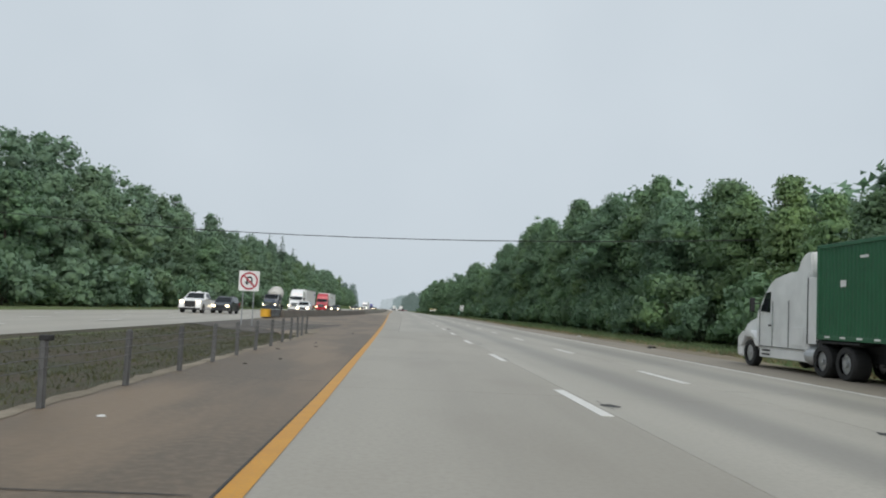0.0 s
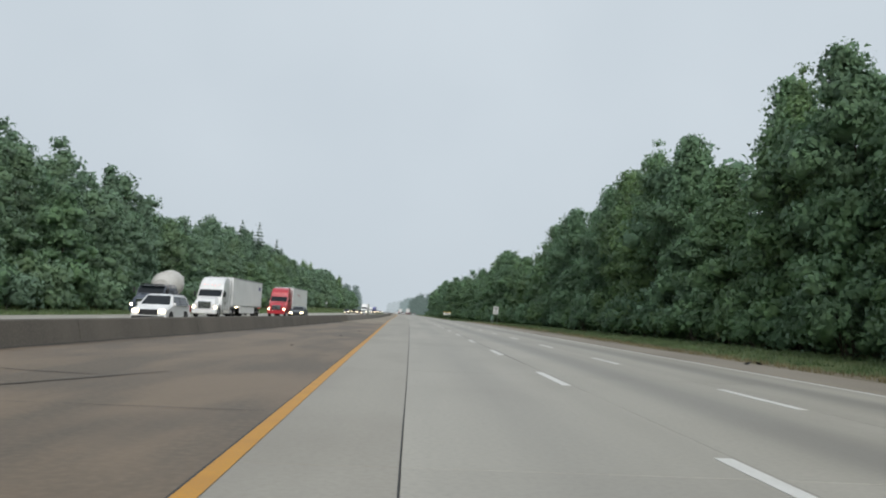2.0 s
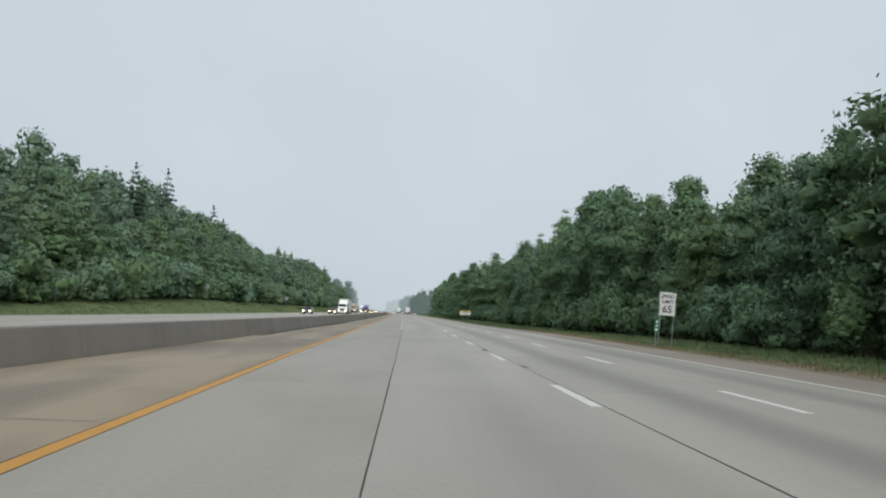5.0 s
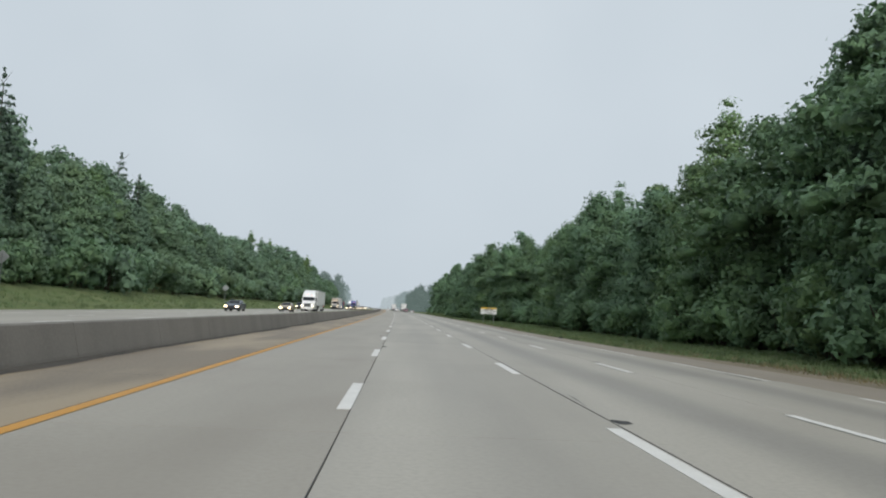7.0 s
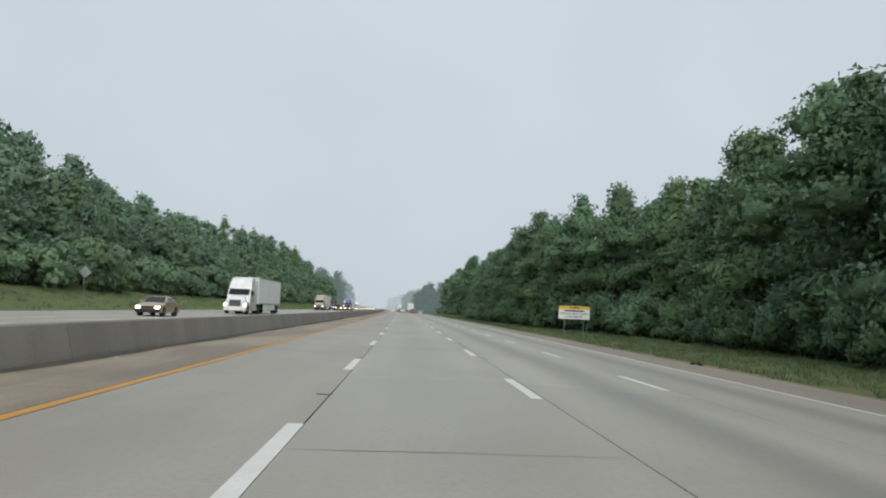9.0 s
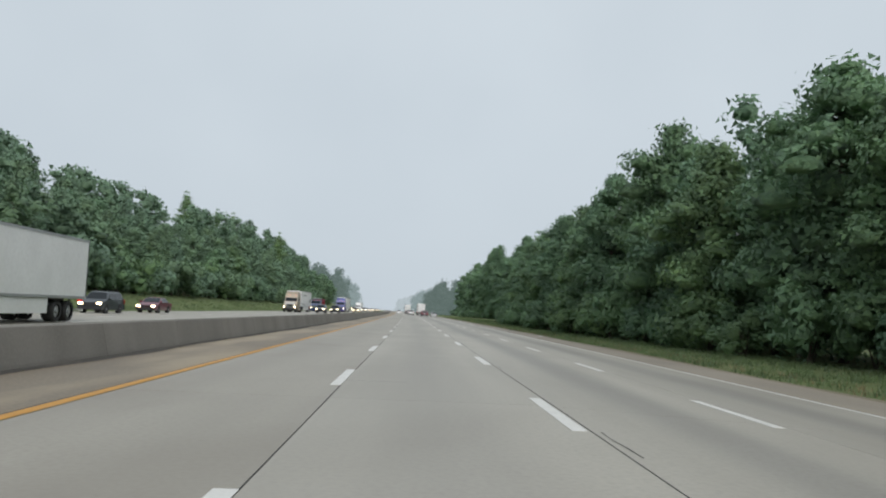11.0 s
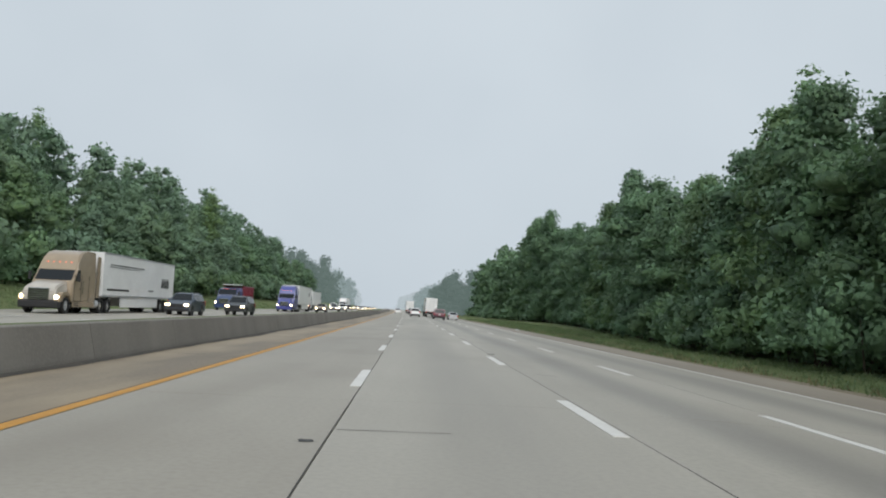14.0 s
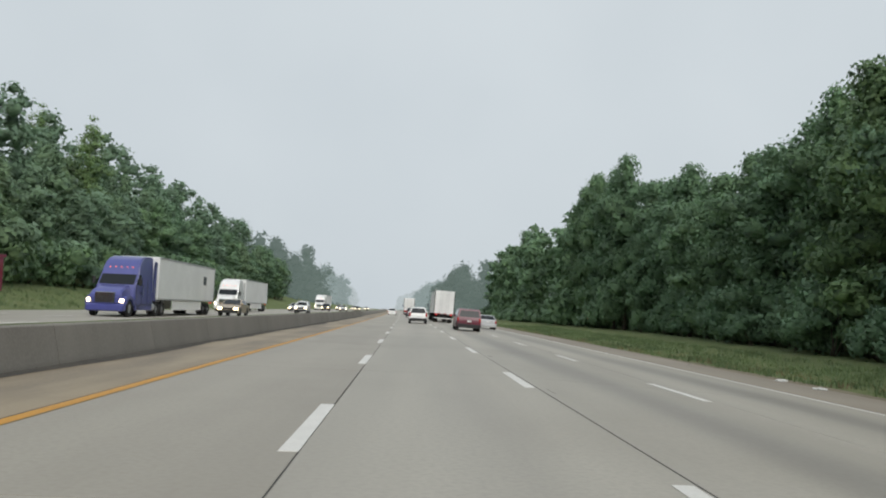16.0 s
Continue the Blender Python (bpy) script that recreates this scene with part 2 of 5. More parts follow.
NEAR = steps(-60, 660, 6.0) + steps(690, 1740, 30.0)
GROUND_X = [-900, -300, -130, -95, -75, -60, -50, -46, -40, -37, -33.5, -30, -28.2, -27.5, -15, -12.6, -11, -9, -7.5, -6.4, -5.6, 1.83, 9.5, 12.4, 13.5, 16, 20, 30, 60, 200, 900]
ground = new("ground", sheet("ground", NEAR, lambda s: GROUND_X, M_GRASS, -0.06))
tagged(ground, "grassy ground of the motorway corridor reaching the horizon", "ground", kind="structure")
road_bed = new("road", sheet("road", NEAR, lambda s: (yellow_x(s) - 0.15, -1.7, 1.83, 5.5, 9.5), M_BED, -0.035))
tagged(road_bed, "pale grey concrete motorway carriageway with four lanes", "road", kind="structure")


def shoulder_edge(s):
    return barrier_x(s) - 0.3 if s > 64 else lin(s, ((-60, -5.95), (37, -5.95), (44, -8.5), (52, -12.0), (64, -13.4)))


old = [s for s in NEAR if s <= 162]
left_shoulder = new("pavement", sheet("pavement", old, lambda s: [lin(k, ((0, shoulder_edge(s)), (9, yellow_x(s) - 0.14))) for k in range(10)], M_SHOULDER_OLD, -0.004))
tagged(left_shoulder, "dark brown stained inner shoulder beside the yellow line", "shoulder", kind="structure")
newer = [old[-1]] + [s for s in NEAR if s > 162]
inner_shoulder = new("pavement", sheet("pavement", newer, lambda s: (shoulder_edge(s), (shoulder_edge(s) + yellow_x(s)) / 2, yellow_x(s) - 0.14), M_SHOULDER, -0.004))
tagged(inner_shoulder, "sandy brown inner shoulder between barrier and yellow line", "shoulder", kind="structure")
median = new("median", sheet("median", steps(-60, 44, 4), lambda s: (-13.3, -11, -9, -7.5, -6.4, -5.9), M_MEDIAN, -0.015))
tagged(median, "worn brownish median grass in a shallow dip", "grass", kind="structure")
right_shoulder = new("pavement", sheet("pavement", NEAR, lambda s: (9.5, 12.3), M_SHOULDER_GREY, -0.004))
tagged(right_shoulder, "brown worn concrete outer shoulder beside the trees", "shoulder", kind="structure")
far_road = new("road", sheet("road", NEAR, lambda s: (-27.5, -20, barrier_x(max(s, 64)) - 0.35 if s > 60 else -13.2), M_CONCRETE, -0.004))
tagged(far_road, "pale concrete carriageway for the oncoming traffic", "road", kind="structure")
verge = new("verge", sheet("verge", NEAR, lambda s: (12.3, 12.3 + lin(s, ((250, 1.3), (290, 0.5), (700, 0.5))) * (1 + 0.3 * math.sin(s * 0.31)), 12.3 + lin(s, ((250, 2.3), (290, 0.9), (700, 0.9))) * (1 + 0.35 * math.sin(s * 0.17))), M_DIRT, -0.02))
tagged(verge, "bare dry soil strip between shoulder and trees", "soil", kind="structure")

# ---- road: slabs, lines, shoulders ----
JOINTS = (-1.645, 1.95, 5.66, 9.5)
SLAB = 12.192


M_CRACK = plain("crack_filler", (0.035, 0.034, 0.033), 0.7)


def banded(name, strength, per=0.05):
    """Lane concrete with a dark oil band along the middle of the lane."""
    m = M_CONCRETE.copy()
    m.name = name
    n, l = m.node_tree.nodes, m.node_tree.links
    b = n["Principled BSDF"]
    was = b.inputs["Base Color"].links[0].from_socket
    t = n.new("ShaderNodeTexCoord")
    x = n.new("ShaderNodeSeparateXYZ")
    l.new(t.outputs["Object"], x.inputs[0])
    f = noise_fac(n, l, 0.12, 3.0, (1, 0.3, 1), 0.2, 0.8)
    off = n.new("ShaderNodeMath")
    off.operation = "MULTIPLY_ADD"
    off.inputs[1].default_value, off.inputs[2].default_value = 0.5, -0.25
    l.new(f, off.inputs[0])
    add = n.new("ShaderNodeMath")
    l.new(x.outputs["X"], add.inputs[0])
    l.new(off.outputs[0], add.inputs[1])
    a = n.new("ShaderNodeMath")
    a.operation = "ABSOLUTE"
    l.new(add.outputs[0], a.inputs[0])
    r = n.new("ShaderNodeMapRange")
    r.interpolation_type = "SMOOTHSTEP"
    r.inputs["From Min"].default_value, r.inputs["From Max"].default_value = 1.05, 0.1
    r.inputs["To Max"].default_value = strength
    l.new(a.outputs[0], r.inputs["Value"])
    l.new(mixed(n, l, r.outputs["Result"], was, (0.1, 0.098, 0.095)), b.inputs["Base Color"])
    return m


M_LANE_CLEAN = banded("lane_concrete_light_oil", 0.12)
M_LANE_OILED = banded("lane_concrete_oiled", 0.38)


def slab_mesh(name, a0, a1, b0, b1, length, material):
    """A concrete slab, from a0..a1 at its near end to b0..b1 at its far end, with chamfered top edges."""
    c = 0.006
    v = [(a0, 0, -0.2), (a1, 0, -0.2), (b1, length, -0.2), (b0, length, -0.2),
         (a0, 0, -c), (a1, 0, -c), (b1, length, -c), (b0, length, -c),
         (a0 + c, c, 0), (a1 - c, c, 0), (b1 - c, length - c, 0), (b0 + c, length - c, 0)]
    f = [(3, 2, 1, 0), (8, 9, 10, 11)]
    for k in range(4):
        j = (k + 1) % 4
        f += [(k, j, 4 + j, 4 + k), (4 + k, 4 + j, 8 + j, 8 + k)]
    return mesh_of(name, v, f, material)


def lay_slabs():
    gap = 0.005
    for lane in range(1, 4):
        x0, x1 = JOINTS[lane - 1] + gap, JOINTS[lane] - gap
        mid = (x0 + x1) / 2
        me = slab_mesh("slab", x0 - mid, x1 - mid, x0 - mid, x1 - mid, SLAB - 0.008, M_LANE_CLEAN if lane == 1 else M_LANE_OILED)
        for k in range(0 if lane == 1 else -3, 54):
            s = k * SLAB + 2.0
            if lane == 1 and s < 44:
                continue
            ob = new("slab", me)
            ob.parent = road_bed
            ob.matrix_basis = stand(mid, s, land(mid, s + 6)) @ pose(0, 0, 0, 0, math.degrees(fall(s + 6)) if lane > 1 else 0, 0)
    for k in range(-3, 54):
        s = k * SLAB + 2.0
        mid = -3.3
        right = (JOINTS[0] if s > 44 else JOINTS[1]) - gap
        ob = part("slab", slab_mesh("slab", yellow_x(s) - 0.13 - mid, right - mid, yellow_x(s + SLAB) - 0.13 - mid, right - mid, SLAB - 0.008, M_INNER), M_INNER, road_bed)
        ob.matrix_basis = stand(mid, s)
    far = sheet("carriageway_surface", [54 * SLAB + 2.0 + 20 * k for k in range(43)], lambda s: (yellow_x(s) - 0.13, 1.83, 9.5), M_CONCRETE, 0.0)
    tagged(part("carriageway_surface", far, M_CONCRETE, road_bed), kind="stuff")


def strip(name, a, b, x_of, width, material, parent, lift=0.008):
    """A painted line that follows the road."""
    ss = steps(a, b, 6.0)
    return part(name, sheet(name, ss, lambda s: (x_of(s) - width / 2, x_of(s) + width / 2), material, lift), material, parent)


DASH = slab_mesh("lane_dash", -0.1, 0.1, -0.1, 0.1, 3.75, M_WHITE)
DASH.transform(Matrix.Diagonal((1, 1, 0.04, 1)))
B_SHIFT = ((12, 6.9), (24, 7.35), (38, 8.6), (50, 8.85), (75, 9.3), (112, 10.0), (189, 13.3), (215, 14.0), (227, 14.7), (240, 15.1), (266, 16.9), (278, 16.7), (314, 16.4), (327, 16.6), (384, 13.5), (397, 13.6), (408, 12.8), (445, 12.8), (468, 12.6), (493, 12.4), (545, 12.6))


def dash(x, s, parent, lift=0.008):
    ob = new("lane_dash", DASH)
    ob.parent = parent
    ob.matrix_basis = stand(x, s, land(x, s + 1.8) + lift) @ pose(0, 0, 0, 0, math.degrees(fall(s)) if x > 1.9 else 0, 0)


def paint_road():
    for k in range(-1, 66):
        s = 11.5 + k * SLAB
        dash(1.8, s, road_bed)
        dash(5.47, s + lin(s, B_SHIFT), road_bed)
        if s > 236:
            dash(-1.74, 4.0 + k * SLAB, road_bed)
        for x in (-16.4, -20.0, -23.7):
            if k % 1 == 0:
                dash(x, s + 3.0, far_road, 0.012)
    strip("yellow_line", -60, 900, lambda s: yellow_x(s) - 0.03, 0.2, M_YELLOW, road_bed)
    strip("joint_seal", 92, 660, lambda s: 1.95 + 0.012 * math.sin(s * 0.9), 0.019, M_CRACK, road_bed, 0.005)
    strip("joint_seal", 47.6, 660, lambda s: -1.645 + 0.008 * math.sin(s * 0.7), 0.013, M_CRACK, road_bed, 0.005)
    strip("joint_seal", -60, 660, lambda s: yellow_x(s) - 0.145 + 0.012 * math.sin(s * 0.8) * math.sin(s * 0.13), 0.03, M_CRACK, road_bed, 0.006)
    strip("edge_line", -60, 900, lambda s: 9.33, 0.19, M_WHITE, road_bed)
    strip("edge_line", -60, 900, lambda s: -27.2, 0.15, M_WHITE, far_road, 0.012)


def barrier():
    thing = tagged(new("median_barrier"), "weathered grey concrete median barrier with a sloped foot", "barrier")
    half = ((0.3, 0.0), (0.29, 0.07), (0.12, 0.78), (0.085, 0.81))
    ring = [(-x, z) for x, z in half] + [(x, z) for x, z in reversed(half)]
    length = 6.0

    def seg(n, material):
        v, f = [], []
        for y in (0.012, n - 0.012):
            v += [(x, y, z) for x, z in ring]
        k = len(ring)
        f += [(i, i + 1, i + 1 + k, i + k) for i in range(k - 1)] + [tuple(range(k)), tuple(range(2 * k - 1, k - 1, -1))]
        return mesh_of("segment", v, f, material)
    me, stained = seg(length, M_BARRIER), seg(length, M_BARRIER_OLD)
    s = 75.0
    while s < 660:
        x, x2 = barrier_x(s), barrier_x(s + length)
        ob = new("segment", me if s > 165 else stained)
        ob.parent = thing
        ob.matrix_basis = stand(x, s, 0.0, math.degrees(math.atan2(x - x2, length)))
        s += length
    far = sheet("segment_row", [s + 20 * k for k in range(40)], lambda q: (barrier_x(q) - 0.3, barrier_x(q) - 0.1, barrier_x(q) + 0.1, barrier_x(q) + 0.3), M_BARRIER)
    w = far.vertices
    for v in w:
        v.co.z = 0.8 if v.index % 4 in (1, 2) else 0.0
    tagged(part("segment_row", far, M_BARRIER, thing), kind="stuff")
    return thing


M_ASPHALT = surface("old_asphalt", (0.07, 0.062, 0.053), (0.112, 0.097, 0.08), (0.145, 0.128, 0.108), 0.9, 10.0, 0.8, 0.6, 0.012, (1, 0.5, 1), sharp=0.08, blotch=(1.1, 0.6, (0.045, 0.042, 0.032)))


M_MEDIAN_PAD = surface("pale_broken_concrete", (0.24, 0.2, 0.145), (0.15, 0.12, 0.08), (0.29, 0.25, 0.19), 0.9, 10.0, 0.8, 0.5, 0.01, sharp=0.08)


def crossing_edges(s):
    a, b = -13.2, lin(s, ((43, -8.4), (45.3, -7.4), (48, -6.8), (51, -6.7), (55, -6.35), (58, -5.8), (62, -12.2)))
    return [a + (b - a) * k / 8 for k in range(9)]


crossing = new("pavement", sheet("pavement", steps(43, 62, 0.5), crossing_edges, M_ASPHALT, 0.012))
apron = new("pavement", sheet("pavement", steps(41, 48, 0.5), lambda s: [lin(s, ((41, -7.9), (43.5, -7.8), (45.5, -7.1), (48, -6.5))) * (1 - k) + lin(s, ((41, -5.85), (43, -5.95), (48, -6.4))) * k for k in (0, 0.35, 0.7, 1)], M_MEDIAN_PAD, 0.018))
tagged(apron, "pale broken concrete pad at the end of the median", "concrete", kind="structure")
tagged(crossing, "dark old asphalt of the median crossing", "asphalt", kind="structure")


def crack(x, s, length, along, seed, width=0.02):
    """A thin jagged crack or sealed seam in the concrete."""
    rng = random.Random(seed)
    v, f = [], []
    n = max(4, int(length / 0.25))
    w = 0.0
    for i in range(n + 1):
        w += rng.uniform(-0.02, 0.02)
        d = length * i / n
        cx, cs = (x + w, s + d) if along else (x + d, s + w)
        h = width * rng.uniform(0.4, 1.3) / 2
        for e in (-h, h):
            px, ps = (cx + e, cs) if along else (cx, cs + e)
            v.append(spot(px, ps, land(px, ps) + 0.004))
    f = [(2 * i, 2 * i + 1, 2 * i + 3, 2 * i + 2) if along else (2 * i + 1, 2 * i, 2 * i + 2, 2 * i + 3) for i in range(n)]
    part("crack", mesh_of("crack", v, f, M_CRACK), M_CRACK, road_bed)


def seam(a, b, width, material, parent, seed, name="seam", lift=0.005):
    """An uneven filled seam from (x, s) to (x, s)."""
    rng = random.Random(seed)
    n = max(5, int(math.dist(a, b) / 0.35))
    d = Vector((b[0] - a[0], b[1] - a[1])).normalized()
    v = []
    for i in range(n + 1):
        k = i / n
        cx, cs = a[0] + (b[0] - a[0]) * k + rng.gauss(0, 0.012), a[1] + (b[1] - a[1]) * k + rng.gauss(0, 0.012)
        h = width * rng.uniform(0.5, 1.25) / 2 * min(1.0, 0.25 + 5 * min(k, 1 - k))
        for e in (-h, h):
            px, ps = cx - d.y * e, cs + d.x * e
            v.append(spot(px, ps, land(px, ps) + lift))
    part(name, mesh_of(name, v, [(2 * i + 1, 2 * i, 2 * i + 2, 2 * i + 3) for i in range(n)], material), material, parent)


def spall(x, s, w, d, seed):
    """A dark broken patch of concrete beside a joint."""
    rng = random.Random(seed)
    v = [spot(x, s, land(x, s) + 0.005)]
    for i in range(12):
        a = i * math.tau / 12
        k = rng.uniform(0.55, 1.1)
        px, ps = x + math.cos(a) * w * k / 2, s + math.sin(a) * d * k / 2
        v.append(spot(px, ps, land(px, ps) + 0.005))
    part("broken_patch", mesh_of("broken_patch", v, [(0, i, i % 12 + 1) for i in range(1, 13)], M_CRACK), M_CRACK, road_bed)


M_SEAM = surface("dirty_seam", (0.235, 0.212, 0.178), (0.2, 0.18, 0.15), (0.265, 0.24, 0.202), 1.5, 20.0, 0.7, 0.2, 0.003)
M_GRIME = surface("damp_grime", (0.045, 0.04, 0.033), (0.075, 0.064, 0.05), (0.03, 0.028, 0.024), 0.8, 14.0, 0.8, 0.6, 0.01)


def grime():
    """Dark dirt washed against the foot of the barrier."""
    rng = random.Random(31)
    ss = steps(76, 660, 1.2)
    width = [0.2 + 0.3 * abs(math.sin(s * 0.23) * math.sin(s * 0.071)) + rng.uniform(0, 0.1) for s in ss]
    look_up = dict(zip(ss, width))
    me = sheet("grime", ss, lambda s: (barrier_x(s) + 0.3, barrier_x(s) + 0.31 + look_up[s]), M_GRIME, 0.004)
    tagged(new("grime", me), "dark damp dirt along the foot of the barrier", "dirt", kind="stuff")


grime()

# ---- trees ----
def knob():
    """A twelve-cornered lump, the shaded inside of a puff of leaves."""
    bm = bmesh.new()
    bmesh.ops.create_icosphere(bm, subdivisions=1, radius=1.0)
    bm.verts.index_update()
    out = np.array([v.co[:] for v in bm.verts]), np.array([[v.index for v in f.verts] for f in bm.faces])
    bm.free()
    return out


KNOB = knob()


def crown_mesh(name, seed, lobes, leaves, size, material, body=0.64, droop=0.0):
    """Leaf sprays laid like loose shingles over puffs of foliage (centre, radii), each round a shaded inner lump."""
    rng = np.random.default_rng(seed)
    lc, lr = np.array([q[0] for q in lobes], float), np.array([q[1] for q in lobes], float)
    area = lr[:, 0] * lr[:, 1] + lr[:, 0] * lr[:, 2] + lr[:, 1] * lr[:, 2]
    pick = rng.choice(len(lobes), leaves, p=area / area.sum())
    c, r = lc[pick], lr[pick]

    def unit(v):
        return v / (np.linalg.norm(v, axis=-1, keepdims=True) + 1e-6)
    d = unit(rng.normal(size=(leaves, 3)))
    d[:, 2] = np.where((d[:, 2] < -0.35) & (rng.random(leaves) < 0.8), -d[:, 2], d[:, 2])
    phase = pick * 1.7 + seed
    wob = 1 + 0.2 * np.sin(d[:, 0] * 4 + phase) * np.sin(d[:, 1] * 5 + 2 * phase) + 0.14 * np.sin(d[:, 2] * 8 + phase) * np.cos(d[:, 0] * 6)
    depth = 1.06 - 0.42 * rng.random(leaves) ** 1.3 + 0.3 * rng.random(leaves) ** 9
    p = c + d * r * (wob * depth)[:, None]
    out = unit(d / r)
    face = unit(out + rng.normal(size=(leaves, 3)) * 0.55)
    ax = unit(np.cross(face, rng.normal(size=(leaves, 3))))
    ax[:, 2] -= 0.25 + droop
    ax = unit(ax)
    side = unit(np.cross(face, ax))
    ln = (size * rng.uniform(0.65, 1.45, leaves))[:, None]
    wd = ln * rng.uniform(0.36, 0.6, leaves)[:, None]
    skew = side * wd * rng.uniform(-0.6, 0.6, leaves)[:, None]
    v = np.stack([p - side * wd, p + side * wd, p + ax * ln + skew], 1).reshape(-1, 3)
    mid = lc.mean(0)
    whole = unit((p - mid) / (np.ptp(lc, axis=0) + 2.0)) if np.ptp(lc[:, 1]) < 20 else np.tile((0.0, 0.0, 1.0), (leaves, 1))
    nv = np.repeat(unit(out * 0.7 + whole * 0.25 + np.array((0, 0, 0.25)) + rng.normal(size=(leaves, 3)) * 0.1), 3, 0)
    q = v.reshape(-1, 3, 3)
    faces = np.arange(len(v)).reshape(-1, 3)
    inward = np.einsum("ij,ij->i", np.cross(q[:, 1] - q[:, 0], q[:, 2] - q[:, 0]), nv[::3]) < 0
    faces[inward] = faces[inward][:, ::-1]
    if body:
        n = len(lobes)
        bv = lc[:, None, :] + KNOB[0] * lr[:, None, :] * (body * rng.uniform(0.7, 1.12, (n, 12, 1)))
        bn = unit(KNOB[0] / lr[:, None, :] * lr.min(1)[:, None, None] * 0.7 + np.array((0, 0, 0.2)) + rng.normal(size=(n, 12, 3)) * 0.32)
        faces = np.concatenate([faces, (len(v) + 12 * np.arange(n)[:, None, None] + KNOB[1]).reshape(-1, 3)])
        v, nv = np.concatenate([v, bv.reshape(-1, 3)]), np.concatenate([nv, bn.reshape(-1, 3)])
    me = bpy.data.meshes.new(name)
    me.vertices.add(len(v))
    me.vertices.foreach_set("co", v.astype(np.float32).ravel())
    me.loops.add(len(faces) * 3)
    me.loops.foreach_set("vertex_index", faces.astype(np.int32).ravel())
    me.polygons.add(len(faces))
    me.polygons.foreach_set("loop_start", np.arange(0, len(faces) * 3, 3, dtype=np.int32))
    me.materials.append(material)
    me.update(calc_edges=True)
    me.shade_smooth()
    me.normals_split_custom_set_from_vertices(nv.astype(np.float32))
    return me


def trunk_mesh(name, seed, height, radius, limbs):
    rng = random.Random(seed)
    bm = bmesh.new()
    p, r = Vector((0, 0, -0.3)), radius
    for k in range(4):
        q = p + Vector((rng.uniform(-0.25, 0.25), rng.uniform(-0.25, 0.25), (height + 0.3) / 4))
        rod(bm, p, q, r, r * 0.74, 7)
        if k:
            for _ in range(limbs):
                a = rng.uniform(0, math.tau)
                e = q + Vector((math.cos(a), math.sin(a), 0.7)) * height * rng.uniform(0.09, 0.15)
                rod(bm, q, e, r * 0.42, r * 0.1, 5)
        p, r = q, r * 0.74
    return from_bm(name, bm, M_BARK)


def broad_lobes(rng, height, width, low, shape):
    """Puffs of a broad-leaved tree: boughs in loose tiers, each bough a cluster of puffs. shape: (height of the widest part, fullness of the top)."""
    wide, full = shape
    lobes = []
    boughs = 14
    for k in range(boughs):
        f = (k + rng.uniform(0.15, 0.85)) / boughs
        z = low + (height - low) * f * 0.93
        env = math.sin(math.pi * 0.5 * min(1.0, 0.5 + 0.5 * f / wide)) if f < wide else max(0.12, 1 - ((f - wide) / (1 - wide)) ** full)
        reach = width * 0.5 * env * rng.uniform(0.62, 1.15)
        a = k * 2.4 + rng.uniform(-0.5, 0.5)
        for j in range(5):
            r = width * rng.uniform(0.1, 0.18) * (1.1 - 0.25 * f)
            o = max(0.0, reach - r) * (1.0 - 0.17 * j)
            b = a + rng.uniform(-0.55, 0.55)
            lobes.append(((math.cos(b) * o, math.sin(b) * o, z + rng.uniform(-0.05, 0.05) * height - 0.02 * height * (1 - j)), (r, r, r * rng.uniform(0.5, 0.78))))
    lobes.append(((rng.uniform(-0.4, 0.4), rng.uniform(-0.4, 0.4), height - width * 0.09), (width * 0.11, width * 0.11, width * 0.09)))
    for f in (0.18, 0.36, 0.54, 0.7):
        lobes.append(((0, 0, low + (height - low) * f), (width * 0.24, width * 0.24, height * 0.1)))
    return lobes


def tree_kind(seed, height, width, low, leaves, size, material, label, limbs=3, shape=(0.45, 2.2), body=0.62):
    rng = random.Random(seed)
    t = new("tree")
    tagged(t, label, "tree", "trees of the roadside wood")
    part("trunk", trunk_mesh("trunk", seed, height * 0.8, 0.017 * height, limbs), M_BARK, t, "grey-brown bark trunk with limbs")
    part("crown", crown_mesh("crown", seed, broad_lobes(rng, height, width, low, shape), leaves, size, material, body), material, t)
    return t


def conifer_kind(seed, height, width, leaves, label):
    rng = random.Random(seed)
    lobes = []
    tiers = 18
    for k in range(tiers):
        f = k / (tiers - 1)
        z = height * (0.12 + 0.84 * f)
        reach = width * 0.5 * (1 - f) ** 0.6 * rng.uniform(0.75, 1.15) + 0.2
        for j in range(7 if k < 13 else 4):
            a = j * math.tau / (7 if k < 13 else 4) + k * 0.9 + rng.uniform(-0.25, 0.25)
            for q in (0.45, 0.88):
                r = max(0.16, reach * 0.24 * (1.3 - 0.5 * q))
                lobes.append(((math.cos(a) * reach * q, math.sin(a) * reach * q, z - 0.14 * reach * q + rng.uniform(-0.15, 0.15)), (r, r, r * 0.42)))
    lobes.append(((0, 0, height * 0.985), (0.14, 0.14, 0.4)))
    t = new("tree")
    tagged(t, label, "tree", "conifers of the roadside wood")
    part("trunk", trunk_mesh("trunk", seed, height * 0.92, 0.013 * height, 2), M_BARK, t, "straight brown conifer trunk")
    part("crown", crown_mesh("crown", seed, lobes, leaves, 0.3, M_NEEDLE, 0.6, 0.3), M_NEEDLE, t)
    return t


